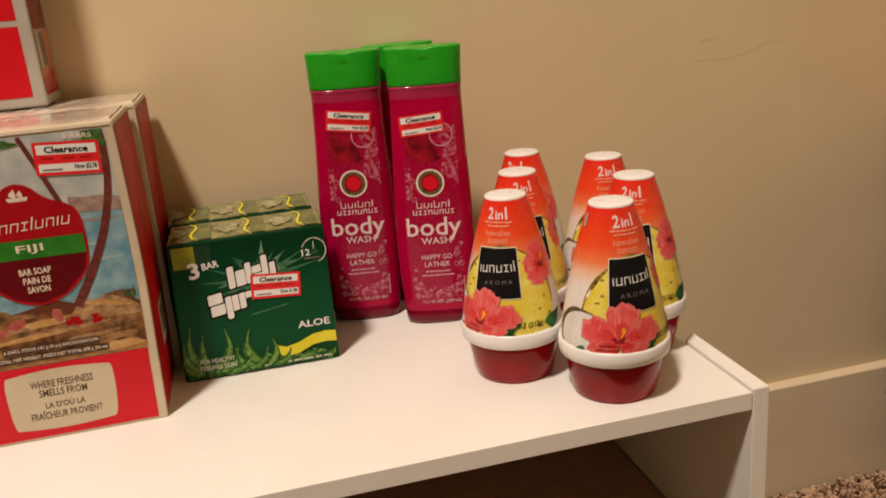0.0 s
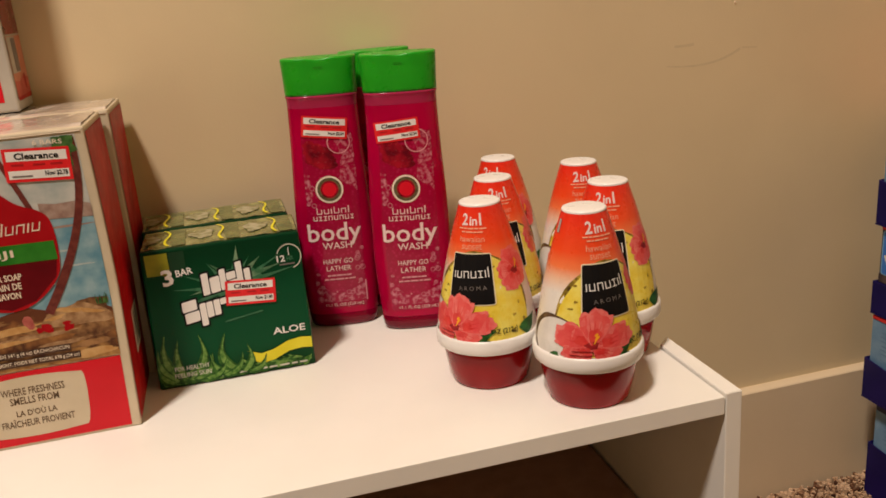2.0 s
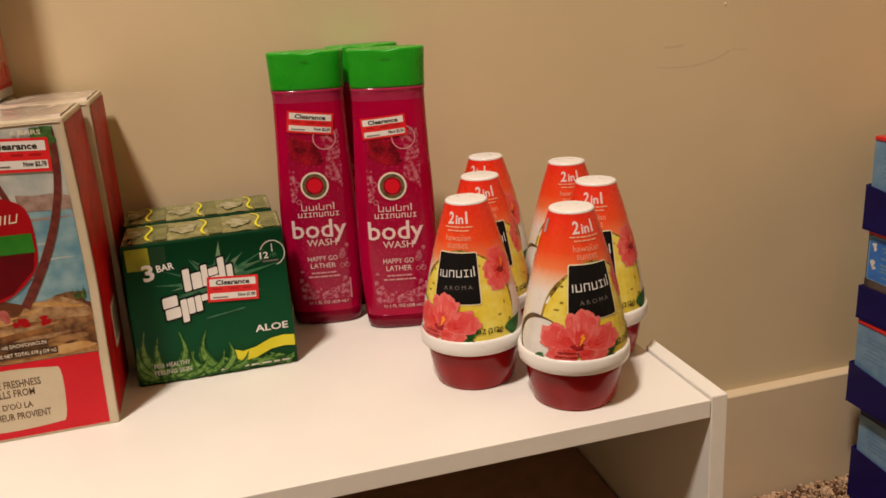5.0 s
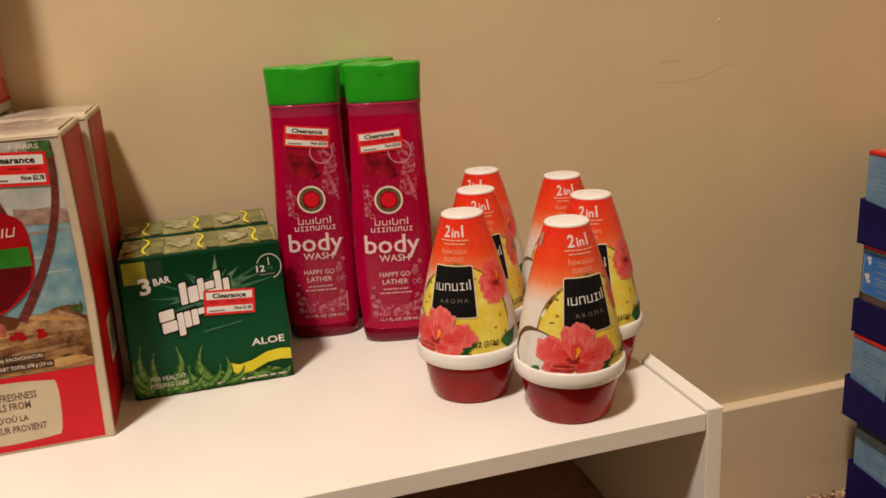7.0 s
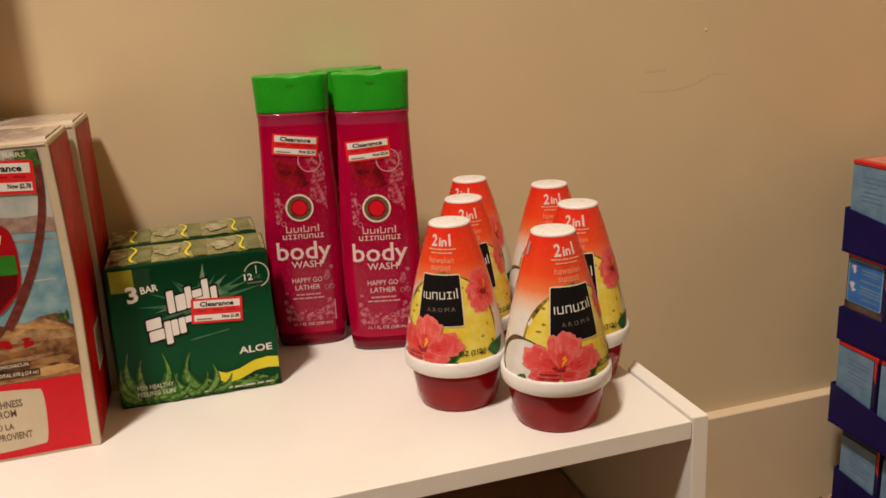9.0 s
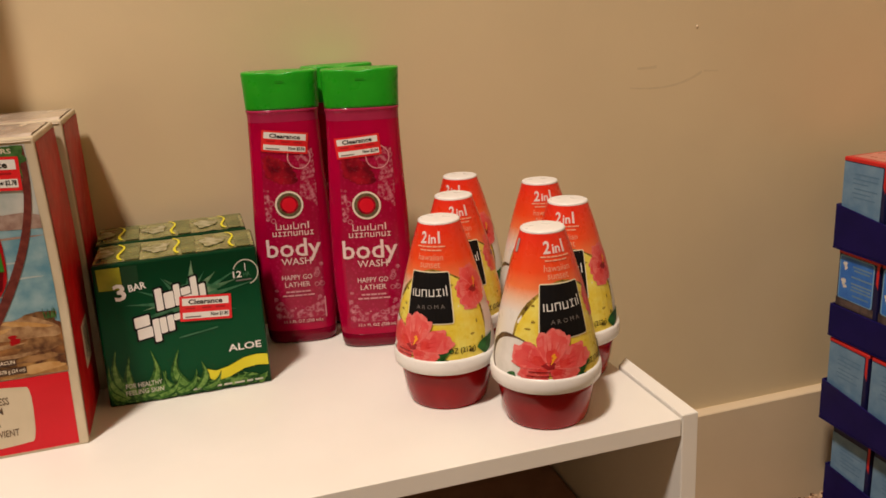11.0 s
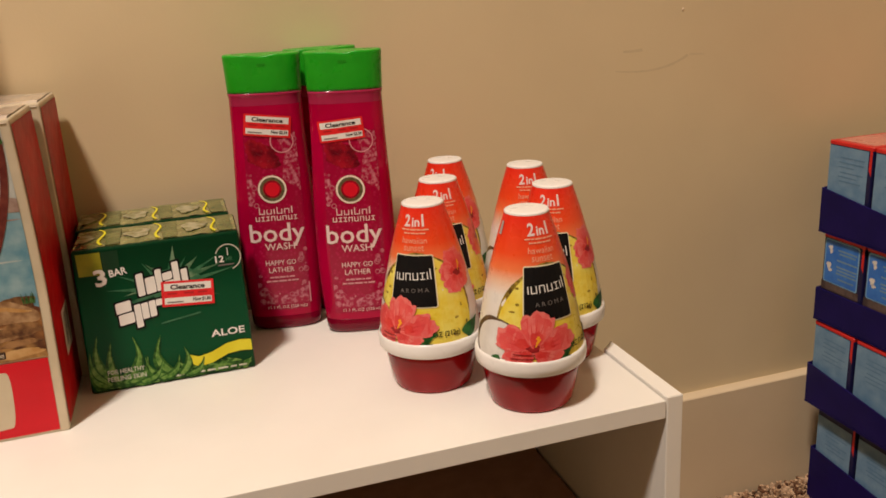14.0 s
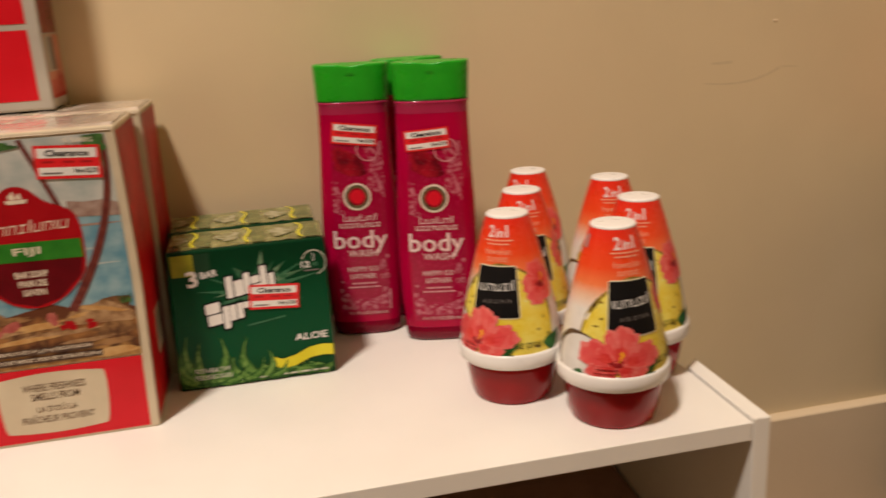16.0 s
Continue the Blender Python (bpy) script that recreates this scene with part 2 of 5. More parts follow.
def plain_marks(cx, cy, w, h, codes, sw, rot=0.0, slant=0.0):
    """A row of plain upright bars (1, or t for a taller one), square arches (n), cups (u, or d with a tall bar) and linked dashes (=) in place of a brand's lettering."""
    unit = {"1": sw / h, "t": sw / h, "n": 0.72, "u": 0.72, "d": 0.78, "=": 0.6}
    gap = 0.26
    tot = sum(unit[c] for c in codes) + gap * (len(codes) - 1)
    k = w / tot
    bars, x = [], -w / 2
    for c in codes:
        q = unit[c] * k
        if c in "1t":
            bars.append((x, x + q, 0, h * (1.42 if c == "t" else 1.0)))
        elif c == "=":
            bars += [(x, x + q, 0, sw), (x, x + q, h - sw, h), (x + q * 0.4, x + q * 0.4 + sw, sw, h - sw)]
        else:
            bars += [(x, x + sw, 0, h * (1.42 if c == "d" else 1.0)), (x + q - sw, x + q, 0, h), (x + sw, x + q - sw, 0, sw) if c in "ud" else (x + sw, x + q - sw, h - sw, h)]
        x += q + gap * k
    c_, s_ = math.cos(radians(rot)), math.sin(radians(rot))
    out = []
    for x0, x1, y0, y1 in bars:
        quad = []
        for px, py in ((x0, y0), (x1, y0), (x1, y1), (x0, y1)):
            py -= h / 2
            px += slant * py
            quad.append((cx + c_ * px - s_ * py, cy + s_ * px + c_ * py))
        out.append(quad)
    return shape(*out)


def rounded(pts, times=2):
    """Cuts the corners of a closed outline."""
    for _ in range(times):
        out = []
        for (x0, y0), (x1, y1) in zip(pts, pts[1:] + pts[:1]):
            out += [(0.75 * x0 + 0.25 * x1, 0.75 * y0 + 0.25 * y1), (0.25 * x0 + 0.75 * x1, 0.25 * y0 + 0.75 * y1)]
        pts = out
    return pts


def price_sticker(parent, surf, cx, cy, w, h, rot, price, step=0.0, z=0.0009, label="red and white clearance price sticker"):
    """A red clearance label with two white strips, on a thing's face."""
    c, s = math.cos(radians(rot)), math.sin(radians(rot))

    def at(x, y):
        return cx + c * x - s * y, cy + s * x + c * y
    st = part("price_sticker", lay(shape(oblong(cx, cy, w, h, 0.0006, rot)), surf, z, step), STICKER_RED, parent, label)
    for y, hh in ((0.27 * h, 0.29 * h), (-0.28 * h, 0.25 * h)):
        part("white_strip", lay(shape(oblong(*at(0, y), w * 0.9, hh, 0, rot)), surf, z + 0.00012, step), WHITE, st)
    part("lettering", lay(words("Clearance", *at(0, 0.27 * h), w * 0.66, h * 0.2, rot, 0.03), surf, z + 0.00024, step), INK, st)
    part("lettering", lay(words("Now " + price, *at(0.26 * w, -0.27 * h), w * 0.34, h * 0.17, rot, 0.03), surf, z + 0.00024, step), INK, st)
    part("small_print", lay(shape(oblong(*at(-0.25 * w, -0.33 * h), w * 0.3, h * 0.05, 0, rot)), surf, z + 0.00024, step), GREY_INK, st)
    for k in (-0.3, 0.02, 0.28):
        part("small_print", lay(shape(oblong(*at(k * w, 0.01 * h), w * 0.18, h * 0.06, 0, rot)), surf, z + 0.00012, step), STICKER_DARK, st)
    return st


# ---- the room ----
WY, FZ, CZ = 0.303, -0.326, 2.46
single("wall_north", box(-4.0, 1.25, WY, WY + 0.12, FZ - 0.1, CZ + 0.1), WALL, "beige painted plaster wall behind the shelf", "wall", "structure")
# Side walls are unseen; the east one stands near to bounce light rightwards.
single("wall_west", box(-4.12, -4.0, -4.2, WY + 0.12, FZ - 0.1, CZ + 0.1), WALL, "unseen beige side wall, added to set the bounce light", "wall", "structure")
single("bounce_wall_east", box(1.25, 1.37, -4.2, WY + 0.12, FZ - 0.1, CZ + 0.1), WALL, "unseen beige side wall, added to set the bounce light", "wall", "structure")
single("wall_south", box(-4.0, 1.25, -4.32, -4.2, FZ - 0.1, CZ + 0.1), WALL, "beige painted wall across the room", "wall", "structure")
single("ceiling", box(-4.0, 1.25, -4.2, WY, CZ, CZ + 0.1), CEIL, "off-white painted ceiling", "ceiling", "structure")
single("floor", box(-4.0, 1.25, -4.2, WY, FZ - 0.1, FZ - 0.004), CARPET, "speckled tan and brown shag carpet", "floor", "structure")


def baseboard():
    """A flat board with a sloped top edge, run along the wall."""
    bm = bmesh.new()
    prof = [(WY, FZ), (WY - 0.0105, FZ), (WY - 0.0105, -0.1852), (WY - 0.0092, -0.1840), (WY - 0.002, -0.1818), (WY, -0.1818)]
    a = [bm.verts.new((-4.0, y, z)) for y, z in prof]
    b = [bm.verts.new((1.25, y, z)) for y, z in prof]
    n = len(prof)
    for i in range(n):
        bm.faces.new((a[i], b[i], b[(i + 1) % n], a[(i + 1) % n]))
    bm.faces.new(a)
    bm.faces.new(b[::-1])
    bmesh.ops.recalc_face_normals(bm, faces=bm.faces[:])
    return single("baseboard", bm, TRIM, "cream painted baseboard with a sloped top edge", "baseboard", "structure")


baseboard()


def wall_surf(u, v, h):
    return Vector((u, WY - h, v))


SCUFF = mat("wall_scuff", (0.655, 0.530, 0.331), (0.685, 0.553, 0.347), rough=0.7, scale=120)
PAINT_BLOB = mat("paint_blob", (0.76, 0.60, 0.42), rough=0.45)
wall_north = bpy.data.objects["wall_north"]
for pts, w0, w1 in (([(0.117, 0.181), (0.145, 0.1775), (0.172, 0.177), (0.197, 0.191)], 0.0012, 0.0026), ([(0.125, 0.199), (0.136, 0.1985), (0.146, 0.1995)], 0.002, 0.003), ([(0.199, 0.1915), (0.207, 0.1912), (0.216, 0.1905)], 0.002, 0.0012)):
    part("scuff_mark", lay(shape(stroke(pts, w0, w1)), wall_surf, 0.00006), SCUFF, wall_north)
blob = bmesh.new()
bmesh.ops.create_uvsphere(blob, u_segments=14, v_segments=8, radius=1.0, matrix=Matrix.Translation((0.1902, WY, 0.2347)) @ Matrix.Diagonal((0.0013, 0.0008, 0.0017, 1)))
part("paint_blob", blob, PAINT_BLOB, wall_north, "", True)


def carpet_tufts():
    """Short bent yarn ends over the strip of carpet beside the shelf."""
    rnd = random.Random(5)
    bm = bmesh.new()
    for _ in range(11000):
        x, y = rnd.uniform(0.10, 0.46), rnd.uniform(0.10, WY - 0.014)
        h, r = rnd.uniform(0.002, 0.011), rnd.uniform(0.0016, 0.0038)
        dx, dy = rnd.uniform(-0.006, 0.006), rnd.uniform(-0.006, 0.004)
        if y + dy > WY - 0.016:
            dy = -abs(dy)
        t = rnd.uniform(0, 2)
        base = [bm.verts.new((x + r * math.cos(t + k * 2.094), y + r * math.sin(t + k * 2.094), FZ - 0.005)) for k in range(3)]
        top = [bm.verts.new((x + dx + r * 0.8 * math.cos(t + k * 2.094), y + dy + r * 0.8 * math.sin(t + k * 2.094), FZ + h)) for k in range(3)]
        for k in range(3):
            bm.faces.new((base[k], base[(k + 1) % 3], top[(k + 1) % 3], top[k]))
        bm.faces.new(top)
    return single("carpet_pile", bm, YARN, "speckled tan and dark brown carpet yarn", "carpet", "stuff")


carpet_tufts()

# ---- the shelf ----
shelf = thing("shelf_unit", "low white laminate shelf unit against the wall", "shelf")
part("top_board", box(-0.86, -0.0128, 0.0, 0.298, -0.0128, 0.0, 0.0004, 2), LAMINATE, shelf)


def end_panel():
    """The end panel: flush with the top at the front, stepped down and cut off slantwise behind."""
    bm = bmesh.new()
    prof = [(0.0, FZ), (0.0, 0.0022), (0.0975, 0.0022), (0.0975, -0.034), (0.285, -0.034), (0.285, FZ)]
    inner = [bm.verts.new((-0.0118, y - (0.011 if k in (2, 3) else 0), z)) for k, (y, z) in enumerate(prof)]
    outer = [bm.verts.new((0.0, y, z)) for y, z in prof]
    n = len(prof)
    for k in range(n):
        bm.faces.new((inner[k], inner[(k + 1) % n], outer[(k + 1) % n], outer[k]))
    bm.faces.new(inner[::-1])
    bm.faces.new(outer)
    bmesh.ops.recalc_face_normals(bm, faces=bm.faces[:])
    bmesh.ops.bevel(bm, geom=bm.edges[:], offset=0.0005, segments=2, affect="EDGES")
    return bm


part("end_panel", end_panel(), LAMINATE, shelf)
part("end_panel", box(-0.872, -0.8605, 0.0, 0.285, FZ, 0.0, 0.0006, 1), LAMINATE, shelf)
# Added back board; the compartment's shade is put into its dark brown colour.
part("back_board", box(-0.86, -0.012, 0.278, 0.285, FZ + 0.002, -0.013), SHADE_BOARD, shelf, "added back board, browned to carry the compartment's shade")

# ---- brown box in the compartment ----
BOXBOARD = mat("brown_boxboard", (0.36, 0.215, 0.155), (0.41, 0.25, 0.18), rough=0.8, scale=60, bump=0.2, bscale=500, spec=0.1)


def storage_box():
    """A brown box that fills the lower part of the compartment, with an overlapping lid."""
    t = thing("storage_box", "plain brown lidded storage box inside the shelf compartment", "box")
    part("box_body", box(-0.40, -0.0165, 0.075, 0.272, FZ + 0.0005, -0.1875, 0.003, 2), BOXBOARD, t)
    part("box_lid", box(-0.403, -0.0135, 0.072, 0.2745, -0.187, -0.152, 0.003, 2), BOXBOARD, t)
    return t


storage_box()

# ---- boxed bar soap with a seaside picture ----
KRAFT = mat("cream_card", (0.56, 0.475, 0.335), (0.64, 0.55, 0.40), rough=0.45, scale=30, bump=0.35, bscale=38, coat=0.15)
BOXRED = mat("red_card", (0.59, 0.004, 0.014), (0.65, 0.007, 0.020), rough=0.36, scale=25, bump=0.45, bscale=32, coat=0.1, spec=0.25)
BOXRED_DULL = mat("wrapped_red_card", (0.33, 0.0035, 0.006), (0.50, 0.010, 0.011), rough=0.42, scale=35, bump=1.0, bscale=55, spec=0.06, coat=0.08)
WRAP = mat("shrink_wrapped_card", (0.64, 0.53, 0.43), (0.80, 0.70, 0.60), rough=0.2, scale=45, bump=0.9, bscale=60, coat=0.9)
CLARET = mat("claret_print", (0.10, 0.0015, 0.005), (0.14, 0.002, 0.007), spec=0.2, rough=0.38, scale=60)
CRIMSON = mat("crimson_print", (0.34, 0.003, 0.008), (0.39, 0.005, 0.010), spec=0.2, rough=0.38, scale=60)
FIJIGREEN = mat("green_band_print", (0.012, 0.15, 0.010), (0.035, 0.24, 0.02), rough=0.4, scale=50)
SKY = mat("pale_sky_print", (0.58, 0.58, 0.54), (0.36, 0.42, 0.41), rough=0.4, scale=60)
SEA = mat("blue_sea_print", (0.10, 0.26, 0.35), (0.28, 0.43, 0.48), rough=0.4, scale=70)
SHALLOWS = mat("pale_sea_print", (0.38, 0.47, 0.48), (0.52, 0.56, 0.54), rough=0.4, scale=90)
DEEPSEA = mat("deep_sea_print", (0.06, 0.17, 0.25), (0.12, 0.25, 0.32), rough=0.4, scale=90)
SAND = by_height(mat("brown_sand_print", (0.4, 0.2, 0.1), rough=0.4), [(0.030, (0.55, 0.31, 0.10)), (0.0575, (0.55, 0.31, 0.10)), (0.066, (0.15, 0.050, 0.014)), (0.075, (0.44, 0.23, 0.07)), (0.084, (0.07, 0.020, 0.008)), (0.094, (0.34, 0.15, 0.045)), (0.104, (0.12, 0.036, 0.014))], 0.45)
HILL = mat("tan_hill_print", (0.23, 0.115, 0.048), (0.46, 0.285, 0.145), rough=0.4, scale=170)
SANDLIGHT = mat("pale_sand_print", (0.46, 0.235, 0.07), (0.58, 0.36, 0.15), rough=0.4, scale=140)
SHELL = mat("pink_shell_print", (0.36, 0.07, 0.06), (0.50, 0.15, 0.12), rough=0.4, scale=200)
ROCK = mat("rock_print", (0.075, 0.026, 0.010), (0.36, 0.19, 0.075), rough=0.4, scale=130)
CLIFF = mat("cliff_print", (0.26, 0.16, 0.13), (0.42, 0.31, 0.26), rough=0.4, scale=160)
TRUNK = mat("palm_trunk_print", (0.10, 0.016, 0.014), (0.18, 0.040, 0.030), rough=0.4, scale=200)
PALM = mat("palm_leaf_print", (0.02, 0.07, 0.015), (0.08, 0.20, 0.05), rough=0.4, scale=250)
DARKPRINT = mat("dark_brown_print", (0.045, 0.020, 0.012), (0.11, 0.055, 0.03), rough=0.45, scale=200)
CREAM_INK = mat("cream_ink", (0.74, 0.64, 0.50), rough=0.45)
BROWN_INK = mat("brown_ink", (0.15, 0.095, 0.055), rough=0.5)


def soap_carton(at, price, lean=0.031, m0=0.0012, m1=0.0016, bow=0.0):
    """A pack of bar soap: a cream card box with a printed front and red ends, in clear wrap."""
    t = thing("soap_carton", "red and cream soap box with seaside picture in clear wrap", "soap box", "boxed bar soap", at)
    W, D, H = 0.132, 0.083, 0.2062

    def sway(z):
        return lean * z - bow * max(0.0, (z - 0.095) / (H - 0.095)) ** 1.4

    def front(u, v, h):
        return Vector((u + sway(v), -h, v))

    def badge(u, v, h):
        return front(u * 0.87 + 0.0015, v, h)

    def panel(u, v, h):
        return front(u + 0.0022, v, h)

    def end(u, v, h):
        return Vector((W / 2 + h + sway(v), u, v))

    def top(u, v, h):
        return Vector((u + sway(H), v, H + h))
    hull = box(-W / 2, W / 2, 0, D, 0, H, 0.0012, 2)
    for k in range(12):
        bmesh.ops.bisect_plane(hull, geom=hull.verts[:] + hull.edges[:] + hull.faces[:], plane_co=(0, 0, 0.084 + 0.0105 * k), plane_no=(0, 0, 1))
    for v in hull.verts:
        v.co.x += sway(v.co.z)
    body = part("box_body", hull, KRAFT, t)
    # the picture on the front
    art = part("seaside_picture", lay(shape([(-0.0585, 0.0545), (0.0603, 0.0545), (0.0603, 0.2025), (-0.0585, 0.2025)]), front, 0.0002, 0.0035), SKY, t, "printed picture of a palm beach")
    part("sea", lay(shape([(-0.0585, 0.085), (0.0603, 0.085), (0.0603, 0.153), (-0.0585, 0.153)]), front, 0.00035, 0.0035), SEA, art)
    part("beach", lay(shape([(-0.0585, 0.0545), (0.0603, 0.0545), (0.0603, 0.088), (0.05, 0.093), (0.03, 0.089), (0.01, 0.096), (-0.02, 0.09), (-0.0585, 0.098)]), front, 0.0005), SAND, art)
    part("cliff", lay(shape([(0.03, 0.1515), (0.0603, 0.150), (0.0603, 0.1585), (0.052, 0.161), (0.04, 0.1605), (0.03, 0.162)]), front, 0.0005), CLIFF, art)
    part("cliff", lay(shape([(-0.0585, 0.150), (-0.03, 0.1515), (-0.03, 0.162), (-0.0585, 0.163)]), front, 0.0005), CLIFF, art)
    for i in range(9):
        y = 0.104 + 0.0052 * i
        x = (-0.03, 0.022, -0.01, 0.040, 0.005, 0.030, -0.035, 0.015, 0.045)[i]
        part("sea_streak", lay(shape(disc(x, y, 0.014, 0.0007, 20, 0, 0.25, i)), front, 0.00042 + i * 1e-6), CLIFF if i > 6 else SHALLOWS if i % 2 else DEEPSEA, art)
    for i, (x, y, a, b) in enumerate(((0.047, 0.091, 0.012, 0.006), (0.030, 0.087, 0.010, 0.005), (-0.035, 0.089, 0.015, 0.006), (0.012, 0.082, 0.012, 0.004), (-0.008, 0.076, 0.014, 0.004), (0.046, 0.076, 0.014, 0.0035))):
        part("rock", lay(shape(disc(x, y, a, b, wob=0.25, seed=i)), front, 0.00058 + i * 1e-5), ROCK, art)
    hill = [(0.014, 0.0815), (0.020, 0.0885), (0.027, 0.0935), (0.034, 0.0925), (0.041, 0.0955), (0.050, 0.0915), (0.0600, 0.0855), (0.0600, 0.0785), (0.045, 0.0800), (0.030, 0.0795)]
    part("beach_hill", lay(shape(rounded(hill)), front, 0.00062), HILL, art)
    for i, (x, y, a, b, turn) in enumerate(((0.034, 0.0905, 0.009, 0.0016, -8), (0.047, 0.0880, 0.008, 0.0013, -14), (0.025, 0.0865, 0.006, 0.0013, 10))):
        part("hill_light", lay(shape(disc(x, y, a, b, 24, turn, 0.3, i)), front, 0.00064 + i * 2e-6), SANDLIGHT, art)
    streaks = ((-0.022, 0.0875, 0.020, 0.0022, 3, 1), (-0.005, 0.0815, 0.022, 0.0024, 4, 0), (-0.030, 0.0790, 0.018, 0.0026, 2, 2), (0.010, 0.0755, 0.024, 0.0020, 3, 2), (-0.012, 0.0730, 0.022, 0.0016, 4, 0), (0.046, 0.0735, 0.0125, 0.0040, 6, 1), (0.046, 0.0660, 0.0130, 0.0022, 4, 1), (0.045, 0.0590, 0.0140, 0.0030, 5, 0), (-0.040, 0.0850, 0.014, 0.0030, 0, 1), (0.028, 0.0690, 0.016, 0.0016, 3, 2))
    for i, (x, y, a, b, turn, tone) in enumerate(streaks):
        part("sand_streak", lay(shape([(min(0.0600, max(-0.0583, px)), py) for px, py in disc(x, y, a, b, 30, turn, 0.3, i + 5)]), front, 0.00066 + i * 2e-6), (SANDLIGHT, ROCK, HILL)[tone], art)
    for i, (x, y, a, b) in enumerate(((-0.016, 0.0835, 0.006, 0.0032), (-0.026, 0.0790, 0.005, 0.0024), (0.009, 0.0860, 0.003, 0.0050))):
        part("shell", lay(shape(disc(x, y, a, b, 24, 20, 0.15, i)), front, 0.00069 + i * 3e-6), SHELL, art)
    for pts, w0, w1 in (([(0.0575, 0.202), (0.059, 0.165), (0.050, 0.135), (0.022, 0.090)], 0.0035, 0.0058), ([(0.010, 0.202), (0.020, 0.175), (0.028, 0.150)], 0.003, 0.0035)):
        part("palm_trunk", lay(shape(stroke([(min(x, 0.0600), y) for x, y in pts], w0, w1)), front, 0.0007), TRUNK, art)
    rnd = random.Random(3)
    for i in range(40):
        x = rnd.choice((-0.05, -0.035, -0.02, -0.008, 0.053, 0.055)) + rnd.uniform(-0.006, 0.003)
        far = 0.022 if x > 0.03 else 0.011
        part("palm_leaf", lay(shape(leaf(x, 0.2018, max(-0.058, min(0.058, x + rnd.uniform(-0.009, 0.006))), 0.2018 - rnd.uniform(0.4, 1.0) * far, 0.0032, 0.0006)), front, 0.00072 + i * 3e-6), PALM, art)
    for i, (x, y, a, b) in enumerate(((-0.010, 0.1985, 0.016, 0.0036), (-0.034, 0.1975, 0.020, 0.0046), (0.054, 0.1965, 0.0055, 0.0055))):
        part("palm_crown", lay(shape([(min(0.0600, max(-0.0583, px)), min(0.2023, py)) for px, py in disc(x, y, a, b, 34, 0, 0.35, i + 3)]), front, 0.00071 + i * 2e-6), PALM, art)
    for i in range(6):
        x = 0.052 + i * 0.0012
        part("palm_leaf", lay(shape(leaf(x, 0.0915, x + rnd.uniform(-0.002, 0.002), 0.0975 + rnd.uniform(0, 0.003), 0.0012)), front, 0.00075), PALM, art)
    for i in range(7):
        x, y = rnd.uniform(0.012, 0.036), rnd.uniform(0.076, 0.083)
        part("red_blossom", lay(shape(disc(x, y, rnd.uniform(0.002, 0.004), 0.0018, wob=0.3, seed=i)), front, 0.00078 + i * 4e-6), CRIMSON, art)
    # the shield
    sh = [(-0.0395, 0.126), (-0.036, 0.113), (-0.018, 0.098), (0, 0.0935), (0.018, 0.098), (0.036, 0.113), (0.0395, 0.126), (0.0395, 0.150), (0.034, 0.1575), (0.018, 0.163), (0.009, 0.172), (0, 0.1745), (-0.009, 0.172), (-0.018, 0.163), (-0.034, 0.1575), (-0.0395, 0.150)]
    shield = part("shield_print", lay(shape(rounded(sh)), badge, 0.0009), CRIMSON, t, "dark red printed shield with a green band")
    part("shield_field", lay(shape([(x * 0.94, 0.131 + (y - 0.131) * 0.94) for x, y in sh if y < 0.127] + [(0.0371, 0.1268), (-0.0371, 0.1268)][::1]), badge, 0.001), CLARET, shield)
    part("emblem", lay(shape([(-0.006, 0.163), (0.006, 0.163), (0.0075, 0.1655), (-0.0075, 0.1655)], leaf(-0.003, 0.1658, -0.001, 0.171, 0.005), leaf(0.002, 0.1658, 0.003, 0.170, 0.004)), badge, 0.0011), CREAM_INK, shield)
    part("brand_mark", lay(plain_marks(-0.002, 0.1470, 0.066, 0.0056, "utdnn=tun1u", 0.0008, 2, 0.35), badge, 0.0011), CREAM_INK, shield)
    band = part("green_band", lay(shape([(-0.0375, 0.1265), (0.0375, 0.1255), (0.0375, 0.1378), (-0.0375, 0.1388)]), badge, 0.00115), FIJIGREEN, shield)
    part("lettering", lay(words("FIJI", 0, 0.132, 0.0185, 0.0062, 0, 0.015), badge, 0.0013), CREAM_INK, shield)
    for s, y, w in (("BAR SOAP", 0.1175, 0.022), ("PAIN DE", 0.1115, 0.019), ("SAVON", 0.1055, 0.0155)):
        part("lettering", lay(words(s, 0, y, w, 0.0044, 0, 0.025), badge, 0.0013), CREAM_INK, shield)
    for s, y, w in (("6 BARS, POIDS 141 g (4 oz) EACH/CHACUN", 0.0655, 0.066), ("TOTAL NET WEIGHT, POIDS NET TOTAL 678 g (24 oz)", 0.0595, 0.078)):
        part("weight_line", lay(shape(oblong(0, y, w + 0.002, 0.0048, 0.0005)), badge, 0.0010), DARKPRINT, t)
        part("lettering", lay(words(s, 0, y, w, 0.0032, 0, 0.01), badge, 0.0012), CREAM_INK, t)
    part("lettering", lay(words("6 BARS", 0.0440, 0.1995, 0.017, 0.0030, -3, 0.01), front, 0.0012), CREAM_INK, t)
    # the red foot with its plaque
    part("red_panel", lay(shape([(-0.0580, 0.0022), (0.0600, 0.0022), (0.0600, 0.0535), (-0.0580, 0.0535)]), front, 0.0003), BOXRED, t)
    pl = []
    for i in range(13):
        x = -0.033 + 0.066 * i / 12
        pl.append((x, 0.0092 - 0.0022 * math.cos(x / 0.033 * 1.57)))
    for i in range(13):
        x = 0.0345 - 0.069 * i / 12
        pl.append((x, 0.0472 + 0.0028 * math.cos(x / 0.0345 * 1.57)))
    plaque = part("plaque", lay(shape(rounded(pl)), panel, 0.0005), KRAFT, t)
